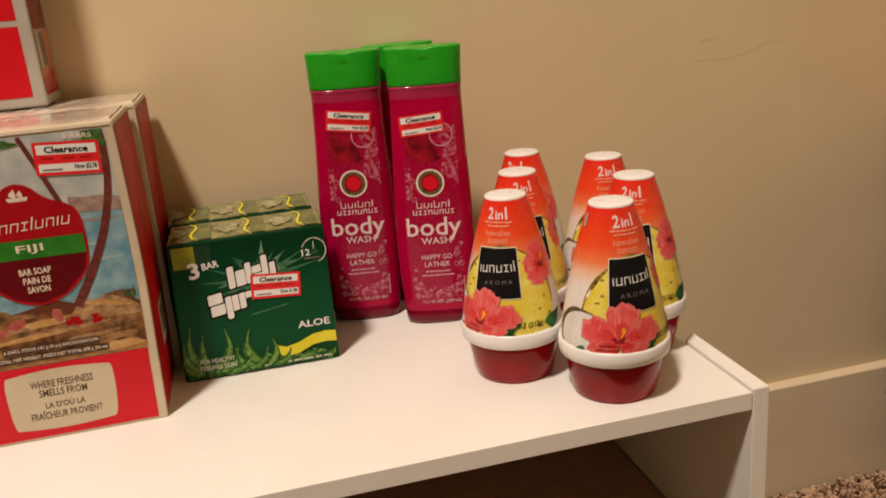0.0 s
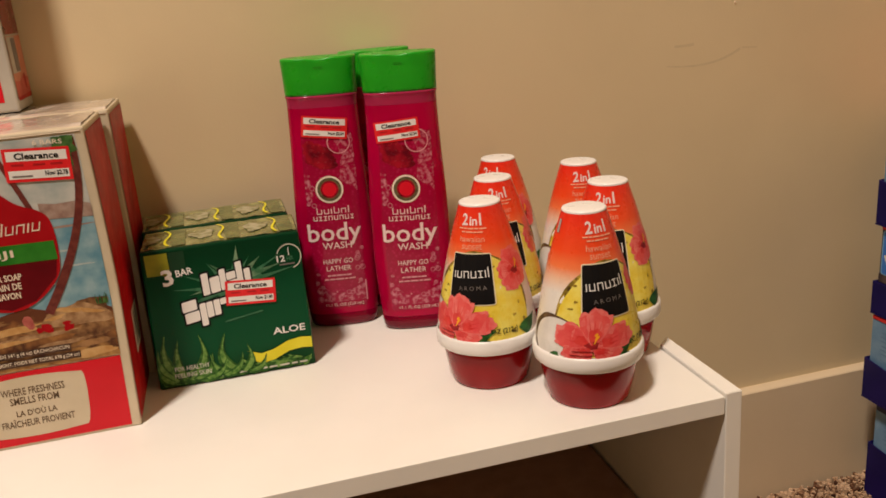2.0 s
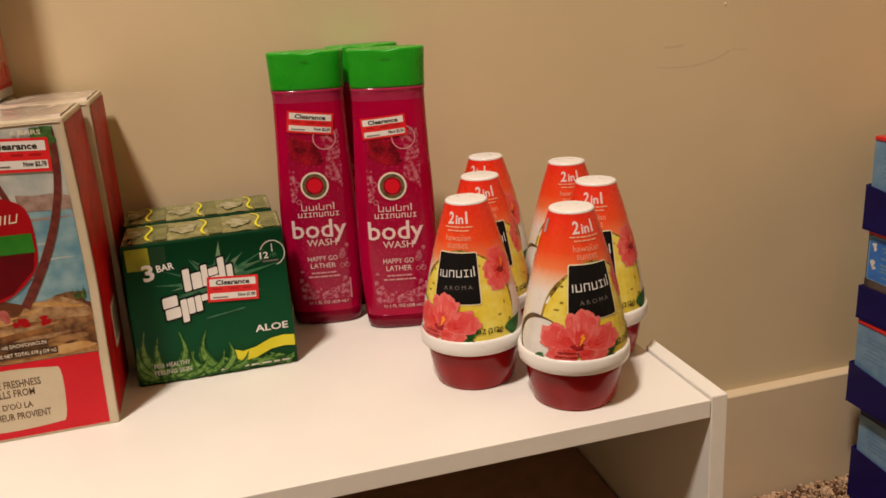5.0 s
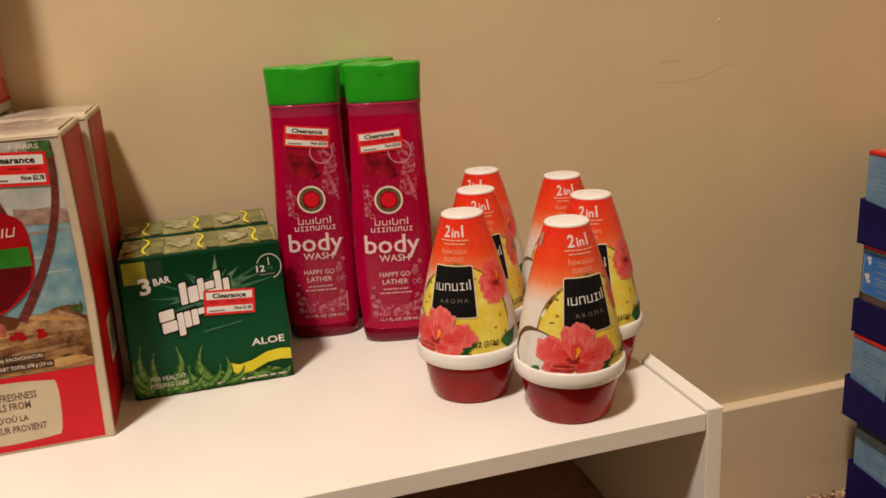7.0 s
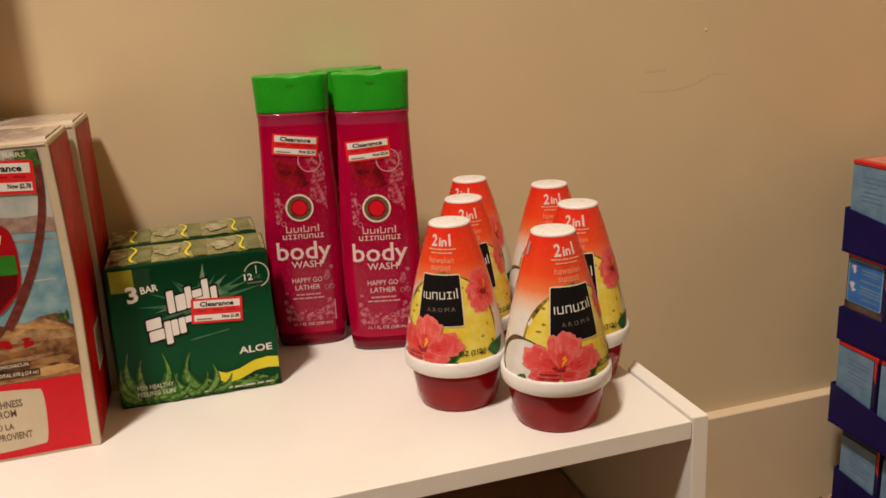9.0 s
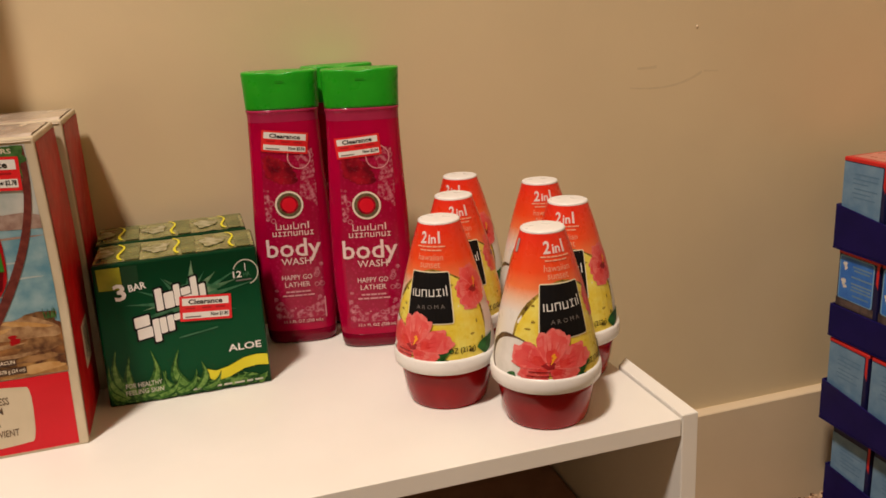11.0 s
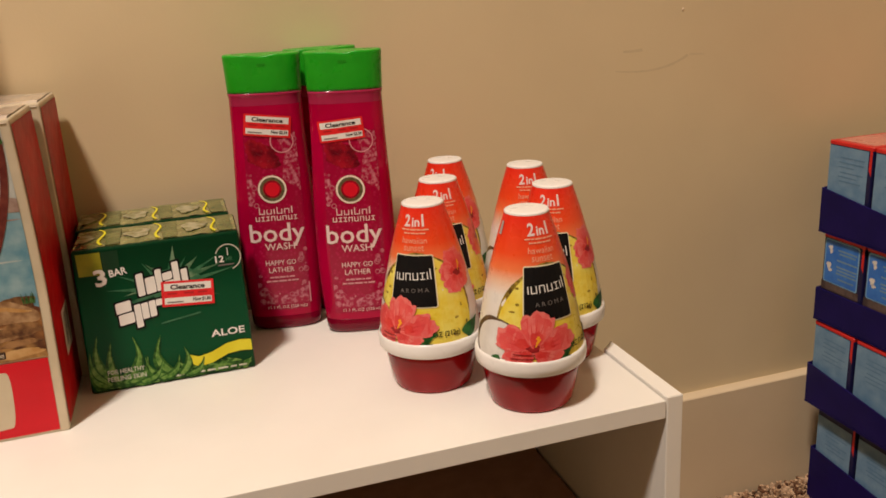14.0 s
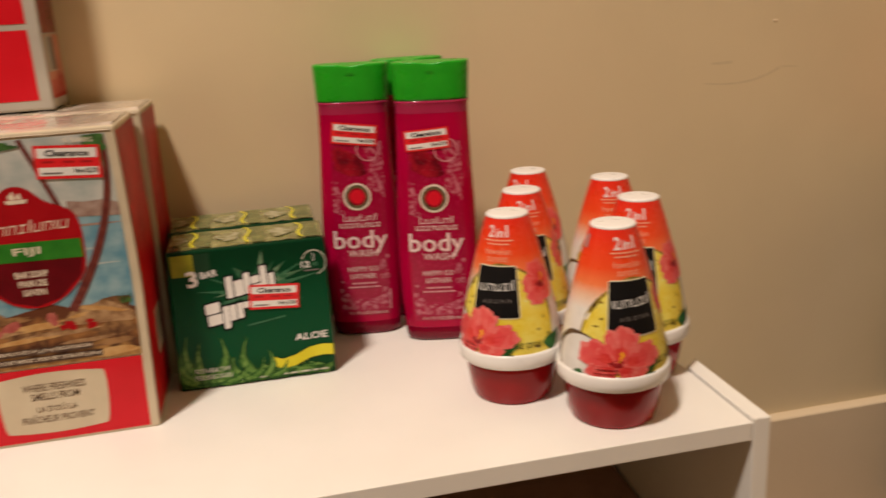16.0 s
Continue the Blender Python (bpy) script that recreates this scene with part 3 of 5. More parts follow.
    for s, y, w in (("WHERE FRESHNESS", 0.0400, 0.039), ("SMELLS FROM", 0.0335, 0.030), ("LA D'OÙ LA", 0.0250, 0.025), ("FRAÎCHEUR PROVIENT", 0.0180, 0.045)):
        part("lettering", lay(words(s, 0.001, y, w, 0.0052 if "Î" not in s else 0.0062, 0, 0.014), panel, 0.0007), BROWN_INK, plaque)
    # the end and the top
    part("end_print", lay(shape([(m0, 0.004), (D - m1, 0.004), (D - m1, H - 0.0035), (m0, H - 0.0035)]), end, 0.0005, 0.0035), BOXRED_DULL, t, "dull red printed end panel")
    part("bar_code_panel", lay(shape(oblong(D * 0.6, 0.055, 0.03, 0.032, 0.001)), end, 0.0007), KRAFT, t)
    for k in range(7):
        part("bar_code_bar", lay(shape(oblong(D * 0.6 - 0.010 + k * 0.0033, 0.056, 0.0006 + 0.0005 * (k % 3), 0.024)), end, 0.0009), INK, t)
    wr = bmesh.new()
    n, q = 26, 8
    grid = [[wr.verts.new(top(-W / 2 + 0.002 + (W - 0.004) * i / n, -0.0007 + (D - 0.0013) * j / q, (0.0006 if j else -0.0022) + (0.0015 if j else 0.0003) * noise.noise(Vector((i * 0.5, j * 0.7, 1.3))))) for j in range(q + 1)] for i in range(n + 1)]
    for i in range(n):
        for j in range(q):
            wr.faces.new((grid[i][j], grid[i + 1][j], grid[i + 1][j + 1], grid[i][j + 1]))
    part("top_wrap", wr, WRAP, t, "crinkled clear wrap over the top", True)
    if price:
        price_sticker(t, front, 0.0358, 0.1863, 0.0382, 0.0208, -3.5, price)
    return t


soap_carton(pose(-0.4535, 0.1222, 0), "$2.78", bow=0.0048)
soap_carton(pose(-0.4475, 0.2095, 0), "", 0.005, 0.0012, 0.0012)


def plain_soap_carton(at):
    """The pack on top of the others: red panels with white bands, turned with its foot to the front."""
    t = thing("soap_carton", "red soap box with white bands standing on other boxes", "soap box", "boxed bar soap", at)
    W, D, H = 0.139, 0.052, 0.21

    def front(u, v, h):
        return Vector((u, -h, v))

    def end(u, v, h):
        return Vector((W / 2 + h, u, v))
    GREYCARD = mat("grey_white_card", (0.40, 0.37, 0.32), (0.48, 0.45, 0.39), rough=0.45, scale=30, bump=0.15, bscale=60)
    SALMON = mat("salmon_print", (0.50, 0.17, 0.10), (0.62, 0.26, 0.17), rough=0.4, scale=60, bump=0.2, bscale=60)
    FADED = mat("faded_red_print", (0.40, 0.045, 0.035), (0.54, 0.11, 0.08), rough=0.4, scale=70)
    WINE = mat("wine_print", (0.14, 0.002, 0.007), (0.26, 0.004, 0.013), rough=0.3, scale=40, coat=0.2)
    part("box_body", box(-W / 2, W / 2, 0, D, 0, H, 0.0018, 2), GREYCARD, t)
    for z0, z1 in ((0.0075, 0.0578), (0.0622, 0.128), (0.134, 0.203)):
        part("red_panel", lay(shape([(-W / 2 + 0.012, z0), (W / 2 - 0.0090, z0), (W / 2 - 0.0090, z1), (-W / 2 + 0.012, z1)]), front, 0.0003), BOXRED, t)
    part("plaque", lay(shape(oblong(-0.005, 0.037, 0.07, 0.042, 0.008)), front, 0.0005), GREYCARD, t)
    part("end_print", lay(shape([(0.002, 0.009), (D - 0.002, 0.009), (D - 0.002, 0.0535), (0.002, 0.0535)]), end, 0.0003), SALMON, t, "faded pink lower end panel")
    part("end_print", lay(shape([(0.002, 0.055), (D - 0.002, 0.055), (D - 0.002, 0.2), (0.002, 0.2)]), end, 0.0003), WINE, t, "dark red upper end panel")
    part("bar_code_panel", lay(shape(oblong(0.0165, 0.0400, 0.027, 0.026, 0.001)), end, 0.0005), GREYCARD, t)
    part("bar_code_panel", lay(shape(oblong(0.0215, 0.0400, 0.014, 0.024, 0.001)), end, 0.0007), GREY_INK, t)
    part("lower_print", lay(shape([(0.003, 0.009), (D - 0.003, 0.009), (D - 0.003, 0.022), (0.030, 0.024), (0.018, 0.0205), (0.003, 0.022)]), end, 0.0005), FADED, t)
    part("foot_print", lay(shape([(0.003, 0.0075), (D - 0.003, 0.0075), (D - 0.003, 0.0110), (0.003, 0.0100)]), end, 0.0007), CRIMSON, t)
    part("warning_mark", lay(shape(oblong(0.036, 0.020, 0.006, 0.012, 0.003)), end, 0.0007), CRIMSON, t)
    return t


plain_soap_carton(pose(-0.5140, 0.246, 0.2078, 0, 0, 0))

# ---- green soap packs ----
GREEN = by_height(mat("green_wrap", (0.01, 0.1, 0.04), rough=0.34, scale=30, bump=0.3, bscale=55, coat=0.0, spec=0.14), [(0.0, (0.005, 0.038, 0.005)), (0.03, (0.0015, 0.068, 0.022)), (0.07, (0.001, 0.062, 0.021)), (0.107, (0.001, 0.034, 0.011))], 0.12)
OLIVE = mat("olive_foil", (0.12, 0.13, 0.03), (0.31, 0.31, 0.12), rough=0.24, scale=75, bump=0.8, bscale=110, coat=0.6)
YELLOW = mat("yellow_print", (0.70, 0.62, 0.012), (0.76, 0.70, 0.03), rough=0.4, scale=60)
DARKGREEN = mat("dark_green_print", (0.004, 0.030, 0.012), (0.006, 0.045, 0.016), rough=0.35)
ALOE_LEAF = mat("aloe_leaf_print", (0.045, 0.15, 0.018), (0.19, 0.34, 0.075), rough=0.35, scale=330, spec=0.2)
ALOE_LEAF_DARK = mat("deep_aloe_leaf_print", (0.006, 0.045, 0.006), (0.045, 0.15, 0.02), rough=0.35, scale=330, spec=0.2)
RAY = mat("pale_ray_print", (0.008, 0.10, 0.04), (0.06, 0.20, 0.10), rough=0.35, scale=120)
RAY_BRIGHT = mat("bright_ray_print", (0.03, 0.13, 0.055), (0.20, 0.32, 0.19), rough=0.35, scale=140)
MOSS = mat("moss_foil", (0.04, 0.08, 0.012), (0.17, 0.19, 0.05), rough=0.24, scale=90, bump=0.8, bscale=110, coat=0.5)
PALE = mat("pale_grey_print", (0.52, 0.52, 0.42), (0.68, 0.67, 0.58), rough=0.3, scale=160)
PATCH = mat("silvery_foil_print", (0.19, 0.19, 0.07), (0.44, 0.42, 0.27), rough=0.22, scale=150, coat=0.3)
LIMEYEL = mat("lime_corner_print", (0.20, 0.22, 0.01), (0.34, 0.33, 0.02), rough=0.35, scale=50)


def green_soap_pack(at, price):
    """Three bars side by side in one printed green wrap."""
    t = thing("soap_pack", "dark green wrapped three-bar soap pack with aloe leaves", "soap pack", "green soap packs", at)
    W, D, H = 0.1166, 0.0555, 0.1075
    pull = 0.0036

    def lean_to(p):
        return Vector((p.x + pull * (1 - p.x / W) * p.z / H, p.y, p.z))

    def front(u, v, h):
        u *= 0.96
        return Vector((u + pull * (1 - u / W) * v / H, -h, v))

    def top(u, v, h):
        return Vector((u + pull * (1 - u / W), v, H + h))
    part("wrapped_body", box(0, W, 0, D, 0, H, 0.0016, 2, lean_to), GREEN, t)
    # top: foil with a pale patch and a yellow curl on each bar
    tp = bmesh.new()
    n, q = 36, 12
    grid = [[tp.verts.new(top(0.001 + (W - 0.002) * i / n, 0.0035 + (D - 0.0065) * j / q, 0.0004 + 0.0008 * noise.noise(Vector((i * 0.45, j * 0.5, 7.7))))) for j in range(q + 1)] for i in range(n + 1)]
    for i in range(n):
        for j in range(q):
            tp.faces.new((grid[i][j], grid[i + 1][j], grid[i + 1][j + 1], grid[i][j + 1]))
    foil = part("top_foil", tp, OLIVE, t, "crinkled olive foil wrap", True)
    for k in range(3):
        c = 0.0205 + 0.0402 * k
        part("yellow_curl", lay(shape(stroke([(c - 0.005, D - 0.006), (c + 0.0085, D * 0.62), (c - 0.0095, D * 0.42), (c, 0.005)], 0.0014, 0.0021)), top, 0.0014, 0.004), YELLOW, foil)
        part("green_panel", lay(shape([(c + 0.0025, 0.004), (min(W - 0.002, c + 0.0125), 0.004), (min(W - 0.002, c + 0.0115), D - 0.005), (c - 0.001, D - 0.005)]), top, 0.0011, 0.004), MOSS, foil)
        if k < 2:
            part("pale_patch", lay(shape(disc(c + 0.0245, D * 0.5, 0.0090, 0.0120, wob=0.3, seed=k)), top, 0.0012, 0.004), PATCH, foil)
    part("pale_patch", lay(shape(disc(0.0080, D * 0.5, 0.0055, 0.0110, wob=0.3, seed=4)), top, 0.0012, 0.004), PATCH, foil)
    # front print
    part("yellow_corner", lay(shape([(0.0035, 0.089), (0.0205, 0.0885), (0.0200, 0.1050), (0.003, 0.1050)]), front, 0.0003), LIMEYEL, t)
    part("dark_corner", lay(shape([(0.0210, 0.0885), (0.0325, 0.093), (0.0325, 0.1050), (0.0205, 0.1050)]), front, 0.0003), DARKGREEN, t)
    for a, L in ((80, 0.034), (62, 0.030), (35, 0.046), (15, 0.05), (118, 0.028), (150, 0.034), (172, 0.038), (200, 0.034), (-20, 0.034), (240, 0.026)):
        x, y = 0.064 + 0.006 * math.cos(radians(a)), 0.072 + 0.004 * math.sin(radians(a))
        part("ray", lay(shape(leaf(x, y, x + L * math.cos(radians(a)), y + L * 0.72 * math.sin(radians(a)), 0.0034)), front, 0.0004), RAY, t)
    burst = part("light_burst", lay(shape(disc(0.069, 0.0755, 0.0185, 0.0115, 36, 9, 0.18, 3)), front, 0.00042), RAY, t, "pale green printed starburst")
    for a, L in ((84, 0.021), (14, 0.030), (190, 0.030), (140, 0.017), (40, 0.019)):
        x, y = 0.069 + 0.007 * math.cos(radians(a)), 0.0770 + 0.006 * math.sin(radians(a))
        part("ray", lay(shape(leaf(x, y, x + L * math.cos(radians(a)), y + L * math.sin(radians(a)), 0.0042)), front, 0.00045), RAY_BRIGHT, burst)
    # brand marks as rows of plain blocks, each with a dark rim
    stack = ((0.0, 0.47), (0.53, 0.47))
    rows = ((0.0440, 0.0690, 0.0165, ((0.0052, ((0.0, 1.0),)), (0.0074, ((0.0, 0.72),)), (0.0046, ((0.0, 0.96),)), (0.0072, tuple((a * 0.72, b * 0.72) for a, b in stack)), (0.0048, ((0.0, 1.08),)), (0.0046, ((0.0, 0.66),)))),
            (0.0275, 0.0490, 0.0170, ((0.0112, stack), (0.0048, ((-0.30, 1.02),)), (0.0050, ((0.0, 0.70),)), (0.0048, ((0.0, 0.70),)), (0.0050, ((0.40, 0.28),)))))
    for x0, y0, h, marks in rows:
        c, sn = math.cos(radians(9)), math.sin(radians(9))
        for off, m_, z in ((0.0013, INK, 0.0005), (0.0, WHITE, 0.0007)):
            ux = 0.0
            for k, (bw, bars) in enumerate(marks):
                for q, (low, tall) in enumerate(bars):
                    cxm, uy = ux + bw / 2, h * (low + tall / 2)
                    part("brand_mark", lay(shape(oblong(x0 + c * cxm - sn * uy, y0 + sn * cxm + c * uy, bw + 2 * off, h * tall + 2 * off, 0.0010, 9, 0.12)), front, z + (3 * k + q) * 5e-6), m_, t)
                ux += bw + 0.0007
    part("tag_line", lay(shape(oblong(0.071, 0.0485, 0.030, 0.0012, 0.0003, 8)), front, 0.0005), RAY, t)
    part("lettering", lay(words("3", 0.0180, 0.0865, 0.0085, 0.0125, 6, 0.03), front, 0.0006), WHITE, t)
    part("lettering", lay(words("BAR", 0.0308, 0.0893, 0.0128, 0.0052, 6, 0.02), front, 0.0006), WHITE, t)
    part("lettering", lay(words("ALOE", 0.1040, 0.0325, 0.0255, 0.0056, 0, 0.02), front, 0.0006), WHITE, t)
    part("dial", lay(ring(0.1115, 0.0895, 0.0090, 0.0098, 30, -75, 235), front, 0.0005), PALE, t)
    part("dial_hand", lay(shape(oblong(0.1115, 0.0935, 0.0006, 0.006)), front, 0.0006), WHITE, t)
    part("lettering", lay(words("12", 0.1050, 0.0885, 0.0066, 0.0050, 0, 0.02), front, 0.0006), WHITE, t)
    part("lettering", lay(words("HR", 0.1122, 0.0880, 0.0052, 0.0032, 0, 0.01), front, 0.0006), RAY, t)
    part("small_print", lay(shape(oblong(0.1095, 0.0838, 0.012, 0.0011)), front, 0.0006), GREY_INK, t)
    rnd = random.Random(11)
    plants = ((0.018, 0.004, 0.0095, 0.0450, 0.0088, 0.0040), (0.020, 0.004, 0.0185, 0.0390, 0.0076, 0.0020), (0.014, 0.004, 0.0030, 0.0340, 0.0068, 0.0030), (0.012, 0.003, 0.0008, 0.0210, 0.0060, 0.0020), (0.024, 0.004, 0.0340, 0.0410, 0.0080, -0.0045), (0.028, 0.004, 0.0430, 0.0250, 0.0068, -0.0030),
              (0.062, 0.004, 0.0545, 0.0385, 0.0085, 0.0050), (0.064, 0.003, 0.0700, 0.0270, 0.0070, -0.0030), (0.058, 0.004, 0.0410, 0.0245, 0.0064, 0.0035), (0.050, 0.003, 0.0660, 0.0215, 0.0062, -0.0030), (0.036, 0.003, 0.0535, 0.0190, 0.0060, -0.0025), (0.070, 0.003, 0.0840, 0.0165, 0.0055, -0.0020))
    for i, (x0, y0, x1, y1, w, bend) in enumerate(plants):
        bend *= 1.7
        big = part("aloe_leaf", lay(shape(leaf(x0, y0, x1, y1, w * 1.2, bend)), front, 0.00105 + i * 2e-5), ALOE_LEAF_DARK, t)
        part("leaf_blade", lay(shape(leaf(x0 + 0.0008, y0 + 0.001, x1, y1 - 0.0012, w * 0.60, bend)), front, 0.00106 + i * 2e-5), ALOE_LEAF, big)
    for i in range(64):
        x = rnd.uniform(0.006, 0.114)
        x1 = max(0.003, min(0.119, x + rnd.choice((-1, 1)) * rnd.uniform(0.006, 0.020)))
        y1 = rnd.uniform(0.006, 0.013) + (0.003 if x1 < 0.068 else 0.0)
        part("aloe_leaf", lay(shape(leaf(x, rnd.uniform(0.0026, 0.006), x1, y1, rnd.uniform(0.0040, 0.0070), rnd.uniform(-0.002, 0.002))), front, 0.0006 + i * 5e-6), ALOE_LEAF if rnd.random() < 0.6 else ALOE_LEAF_DARK, t)
    edge = [(0.0705, 0.0200), (0.080, 0.0165), (0.090, 0.0185), (0.102, 0.0235), (0.112, 0.0248), (0.1205, 0.0238), (0.1205, 0.0150), (0.112, 0.0160), (0.102, 0.0150), (0.090, 0.0100), (0.080, 0.0085), (0.0755, 0.0105)]
    part("yellow_swoosh", lay(shape(edge), front, 0.0009), YELLOW, t)
    for s, y, w in (("FOR HEALTHY", 0.0152, 0.0265), ("FEELING SKIN", 0.0098, 0.0275)):
        part("lettering", lay(words(s, 0.0265, y, w, 0.0036, 0, 0.012), front, 0.0014), PALE, t)
    part("small_print", lay(shape(*blocks(0.080, 0.0045, 0.07, 0.0014, (3, 5, 4, 2, 6, 4, 5, 3, 4), gap=1.2)), front, 0.0012), PALE, t)
    if price:
        price_sticker(t, front, 0.0785, 0.0668, 0.0385, 0.0190, -4, price)
    return t


green_soap_pack(pose(-0.3777, 0.1722, 0, 0, 0, -0.8), "$1.80")
green_soap_pack(pose(-0.3800, 0.2305, 0, 0, 0, 0.3), "")

# ---- body wash bottles ----
MAGENTA = mat("magenta_plastic", (0.36, 0.0006, 0.034), (0.50, 0.0014, 0.054), rough=0.11, scale=14, sss=0.25, rvar=0.04, spec=0.2)
PINKTOP = mat("empty_pink_plastic", (0.34, 0.014, 0.066), (0.44, 0.03, 0.095), rough=0.12, scale=20, sss=0.2)
CAPGREEN = mat("green_cap_plastic", (0.013, 0.34, 0.011), (0.021, 0.41, 0.015), rough=0.30, scale=45, sss=0.25, bump=0.04, bscale=600)
BUBBLES = spotted(mat("bubble_label", (0.4, 0.02, 0.08), rough=0.2), (0.34, 0.0015, 0.038), (0.45, 0.012, 0.075), 300, 0.10, 0.35)
BUBBLES_PALE = mat("pale_bubble_label", (0.36, 0.004, 0.045), (0.62, 0.24, 0.30), rough=0.25, scale=300, lo=0.47, hi=0.70, detail=6)
ROSE = mat("red_rose_print", (0.13, 0.001, 0.010), (0.40, 0.006, 0.022), rough=0.25, scale=110)
OLIVEGREY = mat("olive_grey_print", (0.07, 0.055, 0.022), (0.16, 0.13, 0.06), rough=0.35, scale=300)
PINKWHITE = mat("pale_pink_print", (0.78, 0.55, 0.55), (0.84, 0.66, 0.64), rough=0.35)
CREAMWHITE = mat("cream_ring_print", (0.74, 0.66, 0.56), rough=0.35)
BRIGHTRED = mat("bright_red_print", (0.62, 0.004, 0.020), rough=0.3)
PINKTEXT = mat("pink_print", (0.66, 0.26, 0.32), (0.72, 0.34, 0.38), rough=0.35)

FOOT_SHADE = mat("shaded_wine_plastic", (0.13, 0.0006, 0.012), (0.18, 0.001, 0.018), rough=0.1, scale=14, sss=0.1, spec=0.35)
BUBBLE = mat("bubble_print_pink", (0.42, 0.06, 0.11), (0.58, 0.19, 0.25), rough=0.25, scale=300)
NOTCH_SHADE = mat("shaded_green_plastic", (0.015, 0.26, 0.008), rough=0.4)

BODY = [(0.0235, 0.0120, 0.0), (0.0272, 0.0148, 0.0008), (0.0287, 0.0160, 0.0035), (0.0293, 0.0165, 0.010), (0.0308, 0.0169, 0.03), (0.0319, 0.0171, 0.05), (0.0323, 0.0172, 0.07), (0.0320, 0.0171, 0.095), (0.0311, 0.0168, 0.12), (0.0298, 0.0165, 0.145), (0.0289, 0.0165, 0.168), (0.0284, 0.0165, 0.187)]
NECK = [(0.0284, 0.0165, 0.1871), (0.0284, 0.0165, 0.1925), (0.0287, 0.0169, 0.1942), (0.0290, 0.0173, 0.1952), (0.0290, 0.0173, 0.1959), (0.0286, 0.0168, 0.1965)]
CAP = [(0.0280, 0.0155, 0.1966), (0.0289, 0.0167, 0.1968), (0.0290, 0.0168, 0.1985), (0.0294, 0.0169, 0.212), (0.0300, 0.0170, 0.2237), (0.0299, 0.0169, 0.2250), (0.0295, 0.0165, 0.2256), (0.024, 0.0120, 0.2253), (0.014, 0.006, 0.2249)]


def bottle_front(u, v, h):
    a = b = None
    for (a0, b0, z0), (a1, b1, z1) in zip(BODY, BODY[1:]):
        if z0 <= v <= z1:
            k = (v - z0) / (z1 - z0)
            a, b = a0 + (a1 - a0) * k, b0 + (b1 - b0) * k
    if a is None:
        a, b = 0.0284, 0.0165
    k = max(0.02, 1 - min(0.98, abs(u / a)) ** 3) ** (1 / 3)
    return Vector((u, -b * k - h, v))


